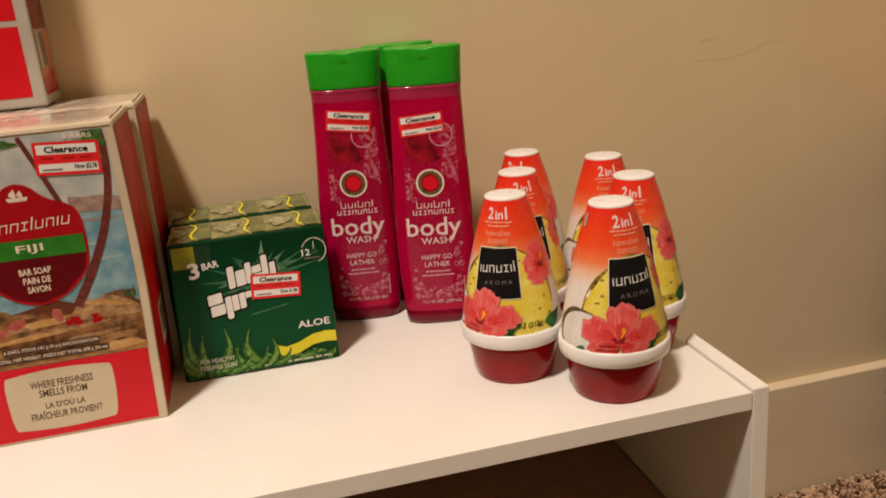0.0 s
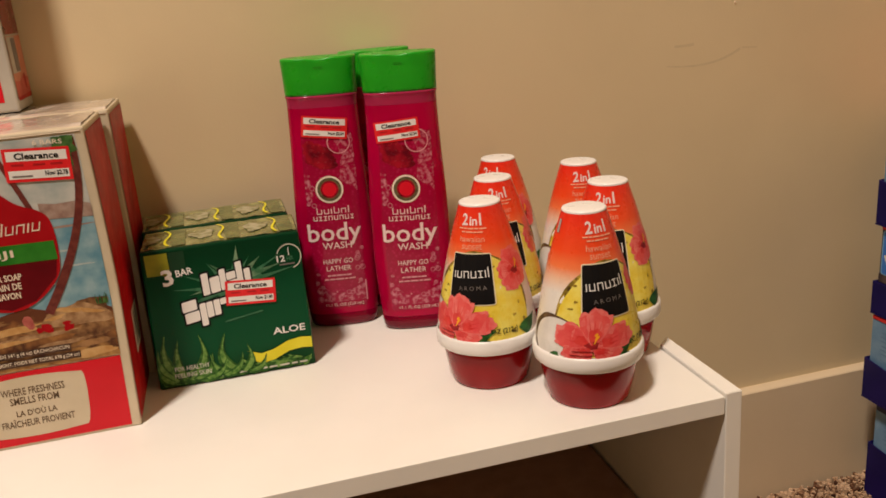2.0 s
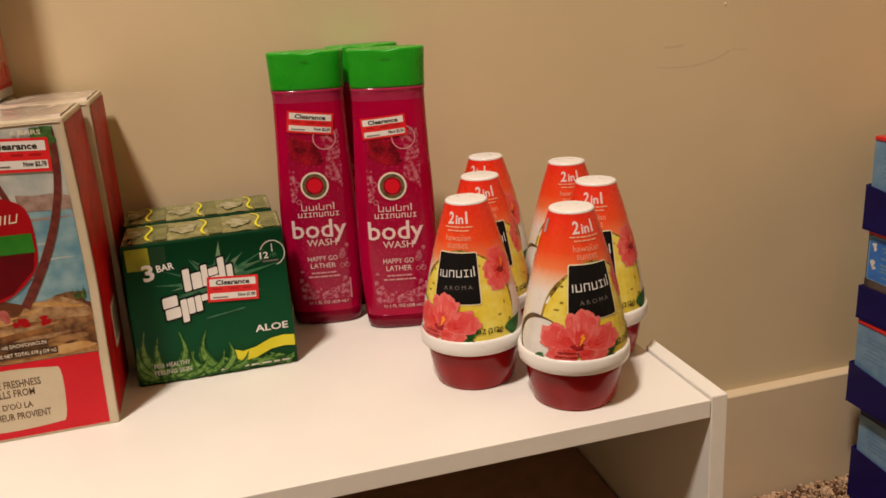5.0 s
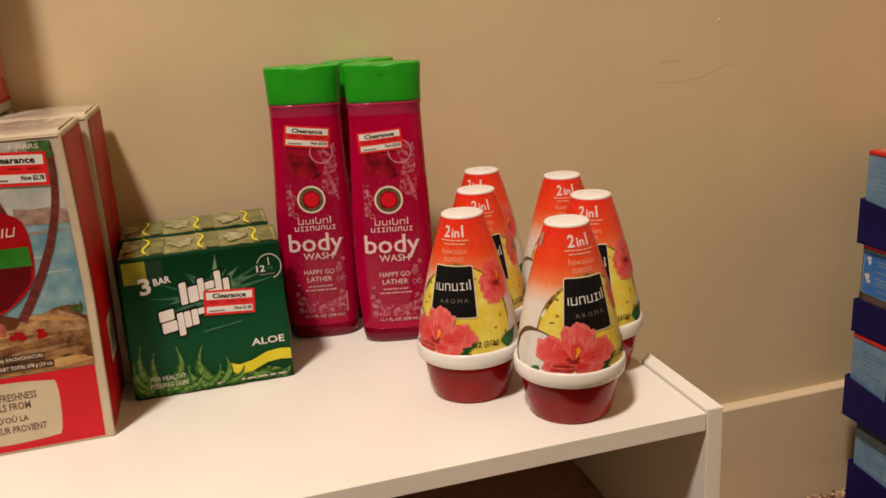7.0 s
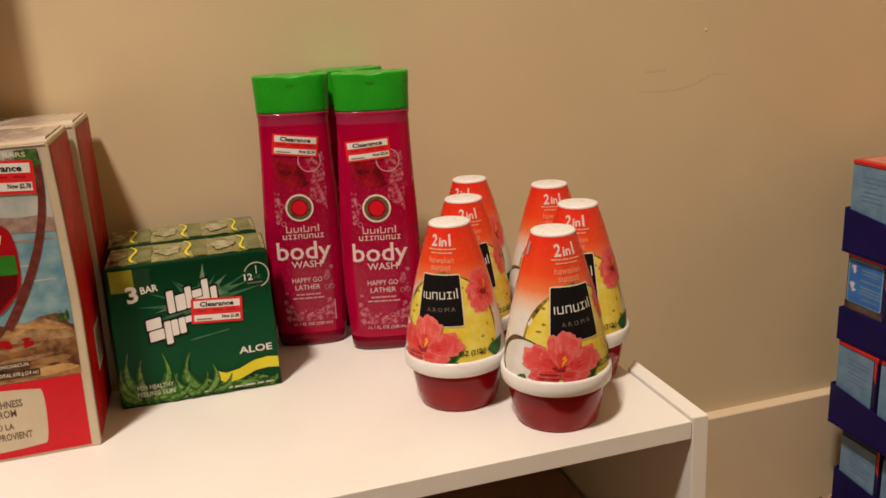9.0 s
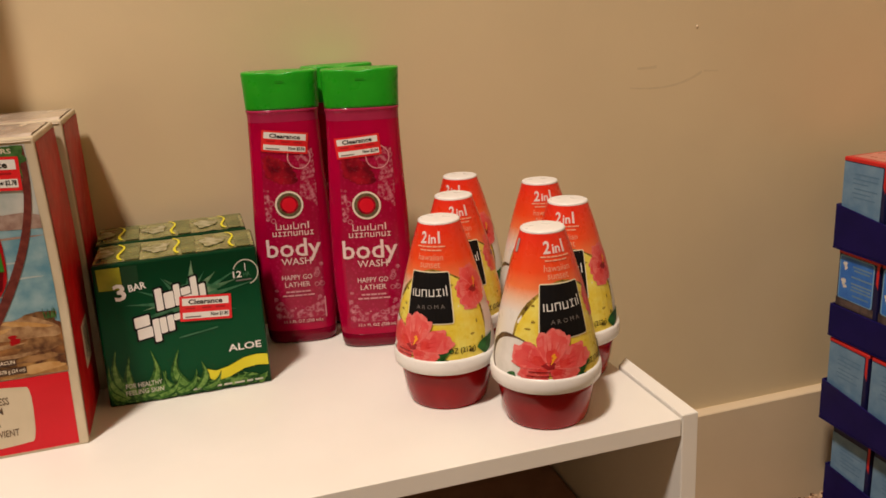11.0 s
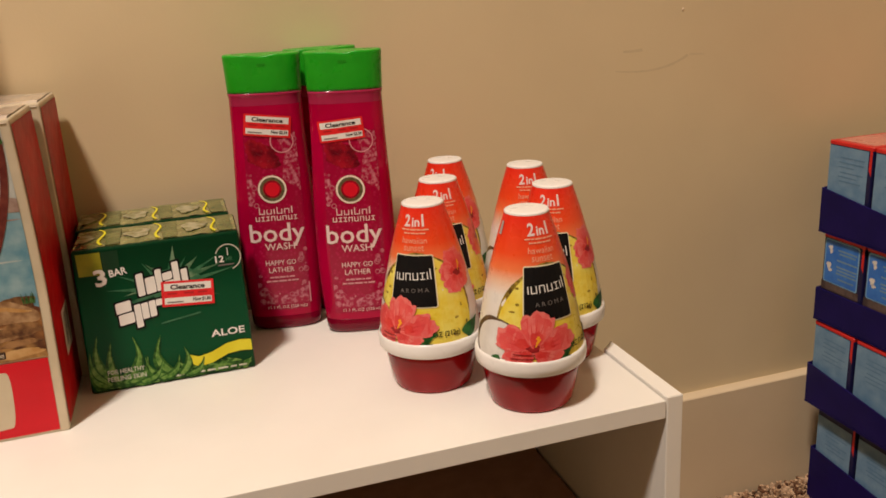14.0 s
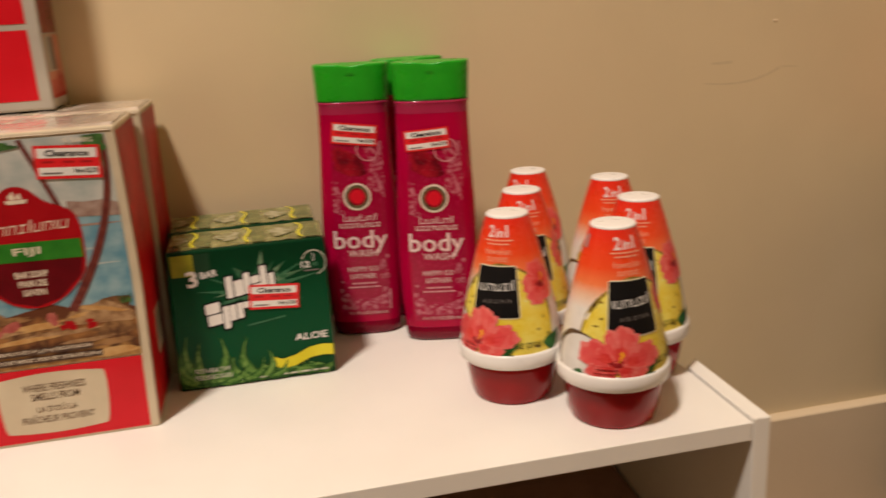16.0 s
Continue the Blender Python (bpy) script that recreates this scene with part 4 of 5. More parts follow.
def body_wash(at, sticker):
    """A flat oblong bottle of magenta body wash with a green flip cap and a printed front."""
    t = thing("body_wash_bottle", "magenta plastic body wash bottle with a bright green cap", "bottle", "body wash bottles", at)
    part("bottle_body", loft(BODY), MAGENTA, t, "", True)
    # Thin dark sleeve: shade and refraction near the base put into its colour.
    part("bottle_foot_shade", loft([(a + 0.0002, b + 0.0002, z - 0.0002) for a, b, z in BODY[:3]] + [(0.0296, 0.01675, 0.0118), (0.0293, 0.0163, 0.0120)]), FOOT_SHADE, t, "dark sleeve that colours in the shade at the bottle's base", True)
    part("bottle_neck", loft(NECK), PINKTOP, t, "pale pink empty top of the bottle", True)
    shell = loft(CAP)
    for v in shell.verts:
        if v.co.z > 0.218 and v.co.y < 0 and abs(v.co.x) < 0.0125:
            k = 0.5 + 0.5 * math.cos(math.pi * v.co.x / 0.0125)
            v.co.z -= 0.0013 * k * min(1.0, -v.co.y / 0.012)
            v.co.y += 0.0010 * k * min(1.0, -v.co.y / 0.012)
    cap = part("flip_cap", shell, CAPGREEN, t, "bright green flip cap", True)

    def cap_front(u, v, h):
        return Vector((u, -0.0170 * max(0.05, 1 - min(0.98, abs(u / 0.0302)) ** 3) ** (1 / 3) - h, v))
    # The notch's shade is a flat strip of darker green on the cap.
    part("thumb_notch_shade", lay(shape(oblong(0, 0.2185, 0.0070, 0.0010, 0.0005)), cap_front, 0.0002, 0.002), NOTCH_SHADE, cap)
    S = 0.004
    lab = part("front_label", lay(shape([(-0.0205, 0.0175), (0.0205, 0.0175), (0.0218, 0.06), (0.0225, 0.10), (0.0222, 0.135), (0.0208, 0.166), (-0.0195, 0.166), (-0.0205, 0.135), (-0.0215, 0.10), (-0.0212, 0.06)]), bottle_front, 0.00015, S), BUBBLES, t, "printed label with pink bubbles")
    part("bubble_print", lay(shape([(0.008, 0.128), (0.0215, 0.118), (0.0221, 0.135), (0.0206, 0.1655), (0.004, 0.1655), (0.011, 0.150)]), bottle_front, 0.0003, S), BUBBLES_PALE, lab)
    part("bubble_print", lay(shape([(-0.0205, 0.0228), (0.0203, 0.0228), (0.0206, 0.034), (0.0150, 0.036), (0.010, 0.0335), (0.004, 0.0305), (-0.004, 0.0300), (-0.010, 0.0335), (-0.016, 0.0385), (-0.0205, 0.043)]), bottle_front, 0.0003, S), BUBBLES_PALE, lab)
    part("bubble_print", lay(shape([(-0.0205, 0.110), (-0.014, 0.112), (-0.016, 0.128), (-0.0203, 0.138)]), bottle_front, 0.0003, S), BUBBLES_PALE, lab)
    for i, (x, y, a, b) in enumerate(((-0.008, 0.150, 0.0115, 0.0085), (-0.002, 0.143, 0.010, 0.006), (-0.014, 0.157, 0.0045, 0.0045))):
        part("rose_print", lay(shape(disc(x, y, a, b, wob=0.2, seed=i + 4)), bottle_front, 0.0004 + i * 1e-5, S), ROSE, lab)
    rnd = random.Random(21)
    for i in range(46):
        k = i % 4
        if k == 0:
            x, y = rnd.uniform(0.010, 0.0200), rnd.uniform(0.122, 0.164)
        elif k == 1:
            x, y = rnd.uniform(-0.019, 0.019), rnd.uniform(0.0245, 0.0345)
        elif k == 2:
            x, y = rnd.uniform(0.0150, 0.0205), rnd.uniform(0.035, 0.070)
        else:
            x, y = rnd.uniform(-0.0190, -0.0145), rnd.choice((rnd.uniform(0.107, 0.138), rnd.uniform(0.034, 0.05)))
        r = rnd.uniform(0.0007, 0.0024)
        part("bubble", lay(ring(x, y, r * 0.62, r) if r > 0.0019 else shape(disc(x, y, r)), bottle_front, 0.00035 + i * 2e-6, S), BUBBLE, lab)
    part("curl_print", lay(ring(0.010, 0.1585, 0.0085, 0.0093), bottle_front, 0.0005, S), PINKTEXT, lab)
    for r0, r1, m_, z in ((0.0098, 0.0113, CREAMWHITE, 0.0006), (0.0073, 0.0098, OLIVEGREY, 0.0006), (0.0058, 0.0073, ROSE, 0.0006)):
        part("ring_emblem", lay(ring(-0.001, 0.1205, r0, r1), bottle_front, z, S), m_, lab)
    part("ring_emblem", lay(shape(disc(-0.001, 0.1205, 0.0058)), bottle_front, 0.0006, S), BRIGHTRED, lab)
    part("brand_mark", lay(plain_marks(0.0, 0.1022, 0.0265, 0.0040, "du1dnt", 0.0007), bottle_front, 0.0006, S), PINKWHITE, lab)
    part("brand_mark", lay(plain_marks(0.0, 0.0966, 0.0330, 0.0038, "u==nunu=", 0.0007), bottle_front, 0.0006, S), PINKWHITE, lab)
    part("lettering", lay(words("body", -0.0005, 0.0822, 0.0440, 0.0200, 0, 0.010), bottle_front, 0.0007, S), PINKWHITE, lab)
    part("lettering", lay(words("WASH", 0.0005, 0.0728, 0.0240, 0.0058, 0, 0.006), bottle_front, 0.0007, S), PINKWHITE, lab)
    part("lettering", lay(words("HAPPY GO", 0.0, 0.0590, 0.0245, 0.0042), bottle_front, 0.0006, S), PINKWHITE, lab)
    part("lettering", lay(words("LATHER", 0.0, 0.0528, 0.0205, 0.0042), bottle_front, 0.0006, S), PINKWHITE, lab)
    for y, w in ((0.0465, 0.020), (0.0432, 0.026)):
        part("small_print", lay(shape(*blocks(0, y, w, 0.0013, (4, 5, 7, 3, 6), gap=0.8)), bottle_front, 0.0006, S), PINKTEXT, lab)
    part("lettering", lay(words("11.1 FL OZ (328 mL)", 0.002, 0.0198, 0.032, 0.0034), bottle_front, 0.0006, S), PINKWHITE, lab)
    part("small_print", lay(shape(oblong(0.0212, 0.031, 0.0011, 0.018)), bottle_front, 0.0006, S), PINKTEXT, lab)
    if sticker:
        price_sticker(t, bottle_front, *sticker, step=S)
    return t


body_wash(pose(-0.2252, 0.2530, 0.0003, 0, 0.8, -9), (0.0000, 0.1712, 0.0365, 0.0172, -7.0, "$2.54"))
body_wash(pose(-0.1674, 0.2180, 0.0003, 0, 0.7, -13), (-0.0046, 0.1672, 0.0350, 0.0166, 5.0, "$2.54"))
body_wash(pose(-0.1712, 0.2832, 0, 0, 0, -2), None)

# ---- cone air fresheners ----
CONEPAPER = by_height(mat("cone_print", (0.8, 0.2, 0.1), rough=0.3, scale=40, coat=0.3), [(0.036, (0.80, 0.78, 0.74)), (0.080, (0.80, 0.77, 0.72)), (0.0885, (0.82, 0.54, 0.38)), (0.0960, (0.85, 0.21, 0.07)), (0.106, (0.84, 0.075, 0.016)), (0.130, (0.78, 0.022, 0.010))])
CUPRED = mat("dark_red_plastic", (0.24, 0.0024, 0.0040), (0.32, 0.005, 0.007), rough=0.16, scale=24, sss=0.25, rvar=0.05, spec=0.3)
WHITEPLASTIC = mat("white_plastic", (0.82, 0.80, 0.78), (0.87, 0.85, 0.83), rough=0.3, scale=40)
PINEAPPLE = mat("pineapple_print", (0.80, 0.60, 0.035), (0.86, 0.76, 0.16), rough=0.3, scale=85, coat=0.3, detail=6)
PINERIND = mat("pineapple_rind_print", (0.07, 0.038, 0.008), (0.46, 0.32, 0.035), rough=0.35, scale=260)
PETAL_EDGE = mat("pale_petal_print", (0.78, 0.12, 0.12), (0.82, 0.20, 0.18), rough=0.32, scale=200, coat=0.3)
PETAL = mat("pink_petal_print", (0.75, 0.070, 0.075), (0.80, 0.12, 0.11), rough=0.32, scale=140, coat=0.3)
PETAL_DEEP = mat("red_petal_print", (0.64, 0.022, 0.026), (0.76, 0.07, 0.06), rough=0.32, scale=170, coat=0.3)
PETAL_DARK = mat("petal_heart_print", (0.20, 0.008, 0.012), (0.34, 0.015, 0.02), rough=0.35, scale=200)
LEAFPRINT = mat("green_leaf_print", (0.008, 0.06, 0.010), (0.03, 0.16, 0.03), rough=0.35, scale=200)
COCOWHITE = mat("coconut_print", (0.70, 0.68, 0.64), (0.80, 0.78, 0.75), rough=0.35, scale=90)
COCORIM = mat("coconut_rim_print", (0.06, 0.03, 0.015), (0.14, 0.08, 0.04), rough=0.4, scale=200)
STAMEN = mat("stamen_print", (0.82, 0.34, 0.02), rough=0.35)
CREAMEDGE = mat("logo_border_print", (0.76, 0.70, 0.50), rough=0.35)

CONE = [(0.0352, 0.0385), (0.0344, 0.046), (0.0325, 0.058), (0.0292, 0.0755), (0.0247, 0.094), (0.0192, 0.1135), (0.0150, 0.1265), (0.0141, 0.1292)]


def cone_side(u, v, h):
    r = CONE[0][0]
    for (r0, z0), (r1, z1) in zip(CONE, CONE[1:]):
        if v >= z0:
            k = min(1.0, (v - z0) / (z1 - z0))
            r = r0 + (r1 - r0) * k
    a = u / 0.026
    return Vector(((r + h) * math.sin(a), -(r + h) * math.cos(a), v))


def petal(cx, cy, turn, length, width, seed, k=1.0, low=0.037):
    """The outline of one ruffled petal from the flower's heart outwards; k shrinks it towards the heart."""
    rnd = random.Random(seed)
    ph = [rnd.uniform(0, 6.28) for _ in range(3)]
    c, s = math.cos(radians(turn)), math.sin(radians(turn))
    out = []
    for i in range(40):
        f = 2 * math.pi * i / 40
        far = (1 - math.cos(f)) / 2
        ruffle = 1 + far * far * (0.05 * math.sin(6 * f + ph[0]) + 0.035 * math.sin(11 * f + ph[1]) + 0.02 * math.sin(17 * f + ph[2]))
        x = length * k * far ** 0.85 * ruffle
        y = width / 2 * k * math.sin(f) * (0.45 + 0.75 * far) * ruffle
        out.append((cx + c * x - s * y, max(low, cy + s * x + c * y)))
    return out


def flower(parent, cx, cy, petals, z, mats):
    """A printed hibiscus: ruffled petals that deepen towards a dark heart, with veins and a yellow stamen."""
    fl = None
    for k, (turn, length, width) in enumerate(petals):
        zz = z + k * 5e-5
        ob = part("petal" if fl else "flower_print", lay(shape(petal(cx, cy, turn, length, width, k)), cone_side, zz, 0.004), mats[0], fl or parent, "" if fl else "printed pink hibiscus flower")
        fl = fl or ob
        part("petal_flush", lay(shape(petal(cx, cy, turn + 3, length, width, k + 9, 0.90)), cone_side, zz + 1e-5, 0.004), mats[1], fl)
        part("petal_flush", lay(shape(petal(cx, cy, turn - 4, length, width * 0.8, k + 17, 0.46)), cone_side, zz + 2e-5, 0.004), mats[2], fl)
        for d in (-11, 2, 13):
            a = radians(turn + d)
            tip = (cx + 0.84 * length * math.cos(a), max(0.0372, cy + 0.84 * length * math.sin(a)))
            part("petal_vein", lay(shape(leaf(cx + 0.12 * length * math.cos(a), max(0.0372, cy + 0.12 * length * math.sin(a)), *tip, 0.0006)), cone_side, zz + 3e-5, 0.004), mats[2], fl)
    zz = z + len(petals) * 5e-5
    size = petals[0][1]
    part("flower_heart", lay(shape(disc(cx, cy, 0.19 * size, 0.14 * size, wob=0.25)), cone_side, zz, 0.004), PETAL_DARK, fl)
    part("stamen", lay(shape(stroke([(cx + 0.0008, cy + 0.001), (cx + 0.12 * size, cy + 0.16 * size), (cx + 0.17 * size, cy + 0.40 * size)], 0.035 * size, 0.07 * size)), cone_side, zz + 2e-5, 0.004), STAMEN, fl)
    for k in range(5):
        part("stamen", lay(shape(disc(cx + (0.12 + 0.035 * (k % 3)) * size, cy + (0.24 + 0.05 * k) * size, 0.0007)), cone_side, zz + 4e-5, 0.003), STAMEN, fl)
    return fl


def air_freshener(at):
    """A cone air freshener: dark red cup, white collar, printed cone and white top."""
    t = thing("air_freshener", "orange and white cone air freshener in a dark red cup", "air freshener", "cone air fresheners", at)
    part("cup", lathe([(0.0248, 0.0), (0.0270, 0.0006), (0.0280, 0.0024), (0.0303, 0.0125), (0.0322, 0.0245), (0.0328, 0.0295), (0.030, 0.0298)], 64, False, True), CUPRED, t, "glossy dark red plastic cup", True)
    part("collar", lathe([(0.0300, 0.0297), (0.0356, 0.0296), (0.0366, 0.0306), (0.0370, 0.0345), (0.0368, 0.0385), (0.0360, 0.0402), (0.0345, 0.0405)], 64), WHITEPLASTIC, t, "white plastic collar", True)
    part("cone_cover", lathe(CONE, 72), CONEPAPER, t, "cone with orange to white print", True)
    part("top_cap", lathe([(0.0143, 0.1288), (0.0144, 0.1297), (0.0138, 0.1304), (0.0128, 0.1306), (0.0100, 0.1307), (0.004, 0.1308)], 48, True), WHITEPLASTIC, t, "round white top", True)
    S = 0.004
    rind = [(x, max(0.037, y)) for x, y in disc(0.003, 0.0605, 0.0325, 0.0405, 44, 0, 0.04, 2)]
    pa = part("pineapple_print", lay(shape(rind), cone_side, 0.0001, S), PINERIND, t, "printed pineapple slice")
    flesh = [(x, max(0.037, y)) for x, y in disc(0.0034, 0.0600, 0.0314, 0.0393, 44, 0, 0.03, 6)]
    part("pineapple_flesh", lay(shape(flesh), cone_side, 0.0002, S), PINEAPPLE, pa)
    rnd = random.Random(8)
    for i in range(24):
        a = rnd.uniform(-0.6, 3.7)
        part("pineapple_eye", lay(shape(disc(0.0034 + 0.0285 * math.cos(a) * rnd.uniform(0.72, 1.02), 0.062 + 0.0365 * math.sin(a) * rnd.uniform(0.85, 1.02), rnd.uniform(0.0006, 0.0018), rnd.uniform(0.0006, 0.0014), 10, wob=0.25, seed=i)), cone_side, 0.0003, S), PINERIND, pa)
    flower(t, 0.0305, 0.0850, ((95, 0.016, 0.018), (165, 0.013, 0.015), (25, 0.014, 0.016), (238, 0.014, 0.015), (310, 0.012, 0.014)), 0.00030, (PETAL_EDGE, PETAL, PETAL_DEEP))
    co = part("coconut_print", lay(shape([(x, max(0.037, y)) for x, y in disc(-0.0300, 0.0500, 0.0165, 0.0165, 30, 0, 0.05, 1)]), cone_side, 0.0004, S), COCORIM, t, "printed coconut half")
    part("coconut_flesh", lay(shape([(x, max(0.037, y)) for x, y in disc(-0.0285, 0.0495, 0.0150, 0.0150, 30)]), cone_side, 0.0005, S), COCOWHITE, co)
    part("logo_border", lay(shape(oblong(0, 0.0822, 0.0291, 0.0346, 0.0016)), cone_side, 0.0006, S), CREAMEDGE, t)
    logo = part("logo_plate", lay(shape(oblong(0, 0.0822, 0.0278, 0.0332, 0.001)), cone_side, 0.0007, S), INK, t, "black printed square")
    part("brand_mark", lay(plain_marks(0, 0.0856, 0.0236, 0.0047, "1unu=1t", 0.00062, 3), cone_side, 0.0008, S), WHITE, logo)
    part("lettering", lay(words("A R O M A", 0.001, 0.0765, 0.0175, 0.0027, 3), cone_side, 0.0008, S), GREY_INK, logo)
    for x0, y0, x1, y1, w in ((0.0, 0.041, 0.013, 0.0475, 0.009), (-0.003, 0.040, 0.010, 0.0405, 0.007), (-0.026, 0.041, -0.033, 0.039, 0.005), (0.028, 0.043, 0.040, 0.052, 0.010)):
        part("leaf_print", lay(shape(leaf(x0, y0, x1, y1, w)), cone_side, 0.00075, S), LEAFPRINT, t)
    flower(t, -0.0095, 0.0490, ((222, 0.016, 0.017), (318, 0.0165, 0.016), (16, 0.0225, 0.0180), (152, 0.0200, 0.0190), (80, 0.0228, 0.0195)), 0.0009, (PETAL_EDGE, PETAL, PETAL_DEEP))
    part("lettering", lay(words("7.5 OZ (212g)", 0.0150, 0.0462, 0.0195, 0.0048, 0, 0.012), cone_side, 0.00085, S), INK, t)
    for y, w in ((0.0452, 0.010), (0.0425, 0.012)):
        part("small_print", lay(shape(oblong(-0.014, y, w, 0.0006)), cone_side, 0.00145, S), PETAL_DARK, t)
    for s, u, v, w, h in (("2", -0.0078, 0.1210, 0.0066, 0.0078), ("in", 0.0012, 0.1201, 0.0078, 0.0056), ("1", 0.0082, 0.1212, 0.0022, 0.0078)):
        part("lettering", lay(words(s, u, v, w, h, 2, 0.0 if s == "1" else 0.025), cone_side, 0.0004, S), PINKWHITE, t)
    for y, w in ((0.1153, 0.027), (0.1130, 0.020)):
        part("small_print", lay(shape(*blocks(0, y, w, 0.0009, (5, 3, 6, 4, 7), gap=0.8)), cone_side, 0.0004, S), PALEORANGE, t)
    part("lettering", lay(words("hawaiian", 0.0, 0.1085, 0.0215, 0.0040), cone_side, 0.0004, S), PALEORANGE, t)
    part("lettering", lay(words("sunset", 0.0, 0.1035, 0.0165, 0.0036), cone_side, 0.0004, S), PALEORANGE, t)
    return t


GREY_TAPE = mat("grey_tape", (0.30, 0.27, 0.26), (0.42, 0.38, 0.36), rough=0.4)
PALEORANGE = mat("pale_orange_print", (0.84, 0.36, 0.22), (0.86, 0.42, 0.28), rough=0.35)
first = air_freshener(pose(-0.1420, 0.0982, 0, 0, 0, -36))
second = copy_thing(first, pose(-0.0892, 0.0442, 0, 0, 0, 1.5))
part("tape_scrap", lay(shape(oblong(-0.0405, 0.1205, 0.0045, 0.0085, 0.0008)), cone_side, 0.0005, 0.003), GREY_TAPE, second, "grey scrap of tape")
for x, y, rz in ((-0.1112, 0.1618, -6), (-0.0835, 0.2300, -40), (-0.0441, 0.1027, -31), (-0.0342, 0.1756, -14)):
    copy_thing(first, pose(x, y, 0, 0, 0, rz))

# ---- stacked trays of blue cartons ----
NAVY = mat("navy_card", (0.0055, 0.0028, 0.072), (0.010, 0.005, 0.100), rough=0.40, scale=20, bump=0.15, bscale=50, coat=0.05, spec=0.15)
BLUECARD = mat("blue_label_print", (0.12, 0.25, 0.42), (0.20, 0.34, 0.50), rough=0.4, scale=55, coat=0.1, detail=6)
BLUEBRIGHT = mat("bright_blue_print", (0.018, 0.14, 0.58), (0.05, 0.22, 0.68), rough=0.36, scale=60, coat=0.3)
BLUELIGHT = mat("light_blue_print", (0.18, 0.40, 0.66), (0.25, 0.46, 0.70), rough=0.4, scale=50)
CARTONRED = mat("carton_red", (0.60, 0.012, 0.014), (0.66, 0.02, 0.02), rough=0.36, scale=40, coat=0.2)
CARTONSIDE = mat("carton_dark_blue", (0.010, 0.010, 0.06), rough=0.4)
PINKISH = mat("carton_top_pink", (0.66, 0.20, 0.16), (0.72, 0.28, 0.22), rough=0.3, scale=30, coat=0.3)
BANDGREY = mat("grey_brown_print", (0.055, 0.036, 0.040), (0.14, 0.10, 0.09), rough=0.4, scale=90)
LABELINK = mat("blue_grey_ink", (0.105, 0.215, 0.36), rough=0.5)


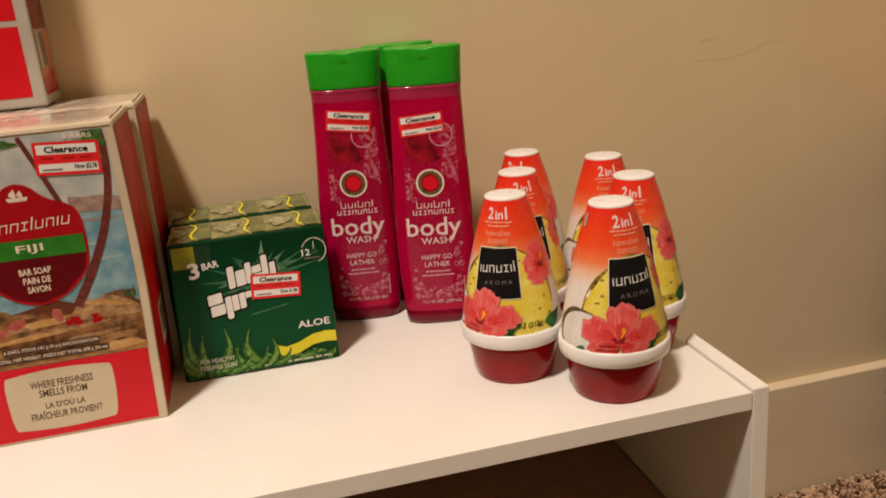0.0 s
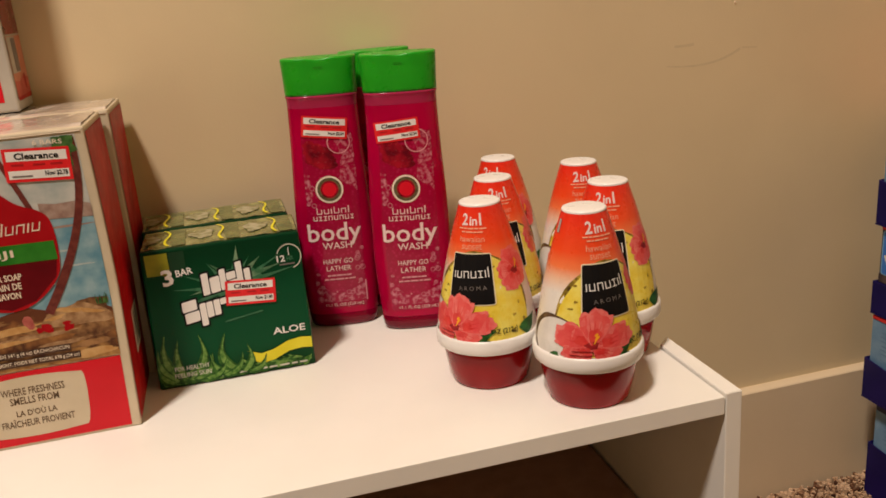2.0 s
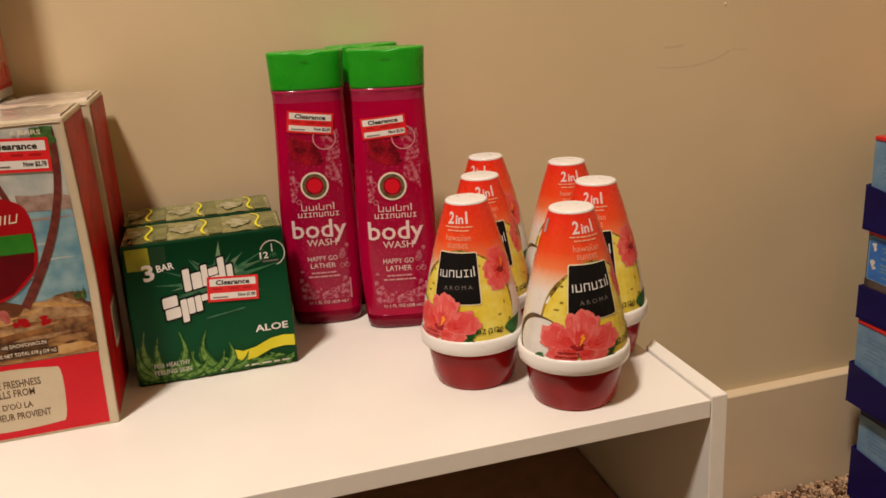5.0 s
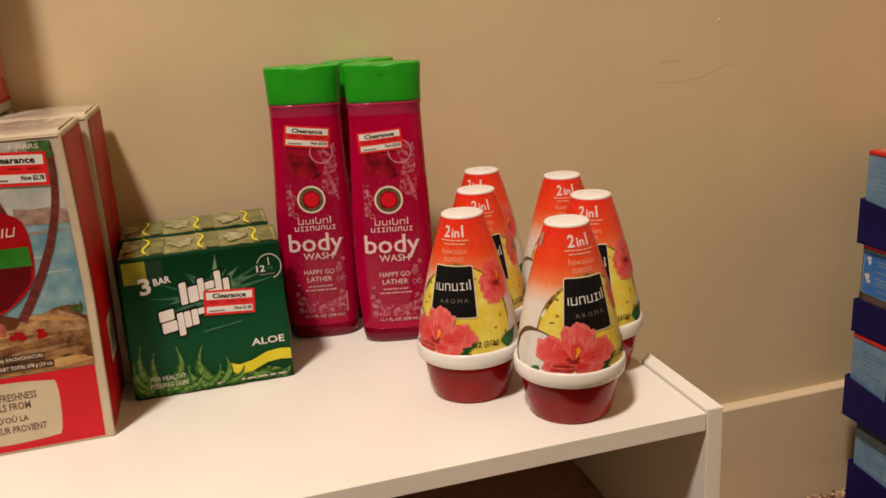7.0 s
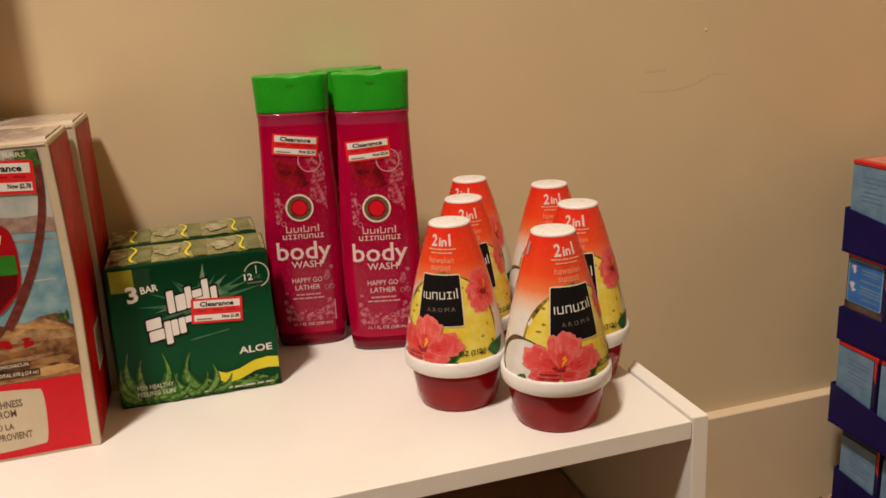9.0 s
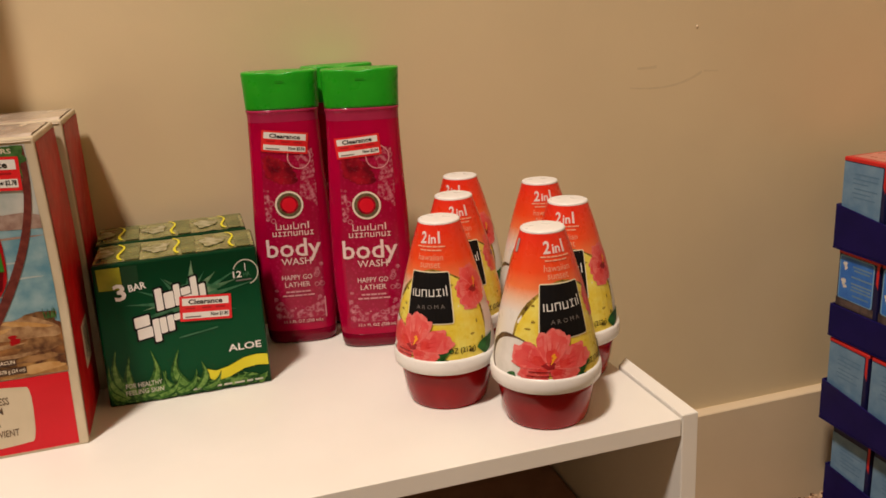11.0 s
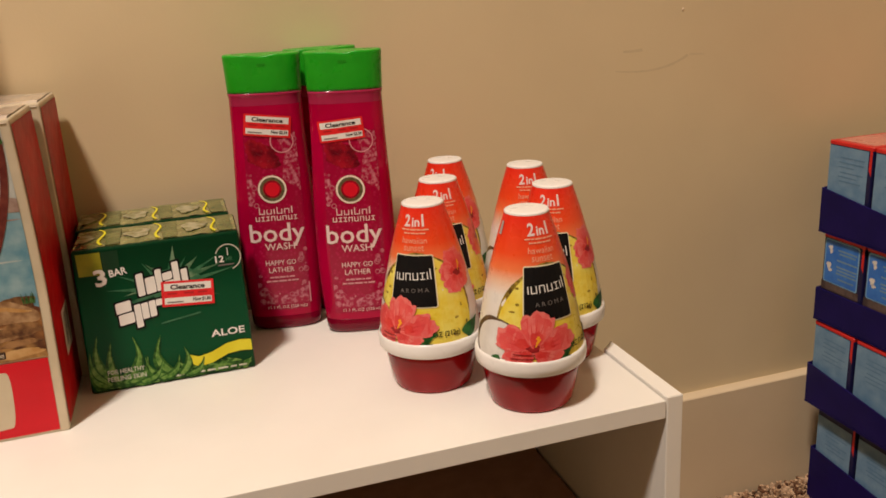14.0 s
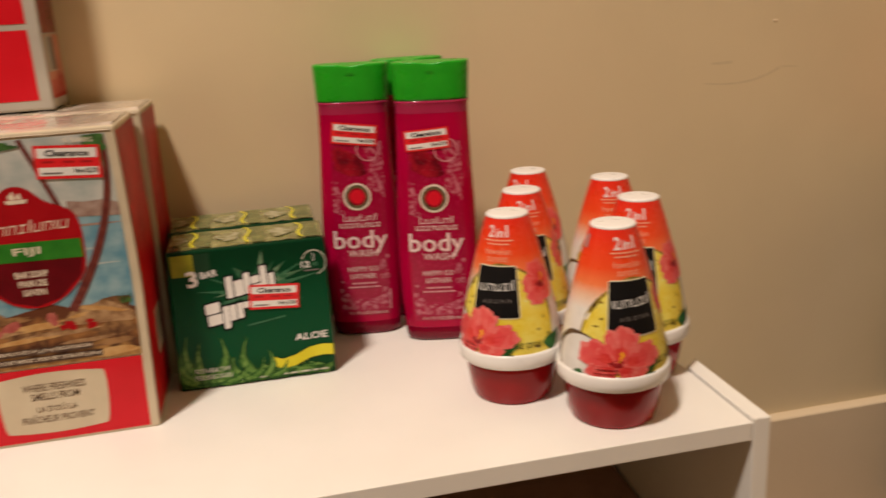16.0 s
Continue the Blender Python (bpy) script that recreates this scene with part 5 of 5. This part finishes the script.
def blue_carton(at, bright, H=0.0945):
    """A small carton with a red top and a blue label on the face that is turned to the shelf."""
    t = thing("blue_carton", "bright blue carton with a red top in a tray" if bright else "pale blue labelled carton with a red top in a tray", "carton", "blue cartons", at)
    W, D = 0.0562, 0.10
    drop = H - 0.0945 - (0.010 if H > 0.1 else 0)

    def face(u, v, h):
        return Vector((-h, -u, v + drop))
    part("carton_body", box(0, D, -W / 2, W / 2, 0, H, 0.0012, 2), CARTONSIDE, t)
    part("carton_lid", box(-0.0004, D + 0.0004, -W / 2 - 0.0003, W / 2 + 0.0003, H - 0.004, H + 0.0004, 0.0008, 1), CARTONRED, t, "red top edge of the carton")
    part("carton_top", box(0.006, D - 0.006, -W / 2 + 0.005, W / 2 - 0.005, H + 0.0002, H + 0.0008), PINKISH, t)
    part("red_edge", lay(shape([(W / 2 - 0.0035, 0.072), (W / 2 - 0.0004, 0.066), (W / 2 - 0.0004, H - 0.003), (W / 2 - 0.0035, H - 0.003)]), face, 0.0004), CARTONRED, t)
    if bright:
        lab = part("label", lay(shape(oblong(-0.002, 0.0665, 0.0475, 0.048, 0.003)), face, 0.0004), BLUELIGHT, t)
        part("label_field", lay(shape(oblong(-0.002, 0.0665, 0.0445, 0.045, 0.002)), face, 0.0006), BLUEBRIGHT, lab)
        for i, (x, y, a, b) in enumerate(((-0.0175, 0.0815, 0.0030, 0.0026), (-0.0165, 0.0775, 0.002, 0.0024), (-0.0185, 0.0620, 0.0032, 0.0040), (-0.0165, 0.0575, 0.0028, 0.002))):
            part("white_spot", lay(shape(disc(x, y, a, b, 14, wob=0.35, seed=i)), face, 0.0008), COCOWHITE, lab)
        part("lower_band", lay(shape(oblong(-0.002, 0.0385, 0.0520, 0.0090)), face, 0.0004), BANDGREY, t, "grey-brown printed lower band")
        for y, w in ((0.081, 0.026), (0.0775, 0.022), (0.070, 0.028), (0.063, 0.028), (0.0595, 0.026), (0.056, 0.028), (0.050, 0.022)):
            part("small_print", lay(shape(oblong(0.006, y, w, 0.0018)), face, 0.0008), BLUECARD, lab)
    else:
        lab = part("label", lay(shape(oblong(-0.002, 0.0572, 0.0505, 0.0661, 0.001)), face, 0.0004), BLUECARD, t)
        for y, x, w in ((0.0795, -0.004, 0.016), (0.0795, 0.012, 0.014), (0.0745, 0.002, 0.032), (0.070, -0.004, 0.020), (0.0645, 0.003, 0.030), (0.060, -0.002, 0.024), (0.0555, 0.002, 0.028)):
            part("small_print", lay(shape(oblong(x, y, w, 0.0012)), face, 0.0006), LABELINK, lab)
    return t


def tray(at, length, H=0.0475, fall=0.0):
    """An open card tray with a low lip all round, its long sides cut off slantwise towards the front."""
    t = thing("display_tray", "dark navy card display tray holding cartons", "tray", "navy display trays", at)
    D, k = 0.112, 0.0016
    low = H - fall * length

    def cut(p):
        return Vector((p.x, p.y, p.z + fall * p.y * max(0.0, (p.z - 0.0018) / (H - 0.0018))))
    part("tray_floor", box(0, D, -length, 0, 0.0, 0.0016), NAVY, t)
    part("tray_lip", box(0, k, -length, 0, 0.0018, H, 0.0006, 1, cut), NAVY, t)
    part("tray_lip", box(D - k, D, -length, 0, 0.0018, H, 0.0006, 1, cut), NAVY, t)
    part("tray_lip", box(k + 0.0002, D - k - 0.0002, -k, 0, 0.0018, H, 0.0006, 1), NAVY, t)
    part("tray_lip", box(k + 0.0002, D - k - 0.0002, -length, -length + k, 0.0018, low, 0.0006, 1), NAVY, t)
    return t


rnd = random.Random(21)
made = {}
for tier in range(4):
    z0 = 0.0022 - tier * 0.0985 if tier < 3 else FZ + 0.009
    tall = 0.0945 if tier < 3 else 0.1185
    x0, y0 = (0.3310, 0.2575) if tier < 3 else (0.3395, 0.2530)
    x0 += (0.0, 0.002, -0.001, 0.0)[tier]
    tray(pose(x0, y0, z0, 0, 0, (0.0, 0.8, -0.6, 0.5)[tier]), 0.240, (0.0475, 0.0365, 0.0475, 0.0655)[tier], (0.13, 0.0, 0.13, 0.10)[tier])
    for k in range(4):
        m = pose(x0 + 0.0042 + rnd.uniform(0, 0.0012), y0 - 0.0308 - k * 0.0592, z0 + 0.0018, 0, 0, rnd.uniform(-1.0, 1.0))
        kind = (tier == 1, tall)
        made[kind] = copy_thing(made[kind], m) if kind in made else blue_carton(m, *kind)
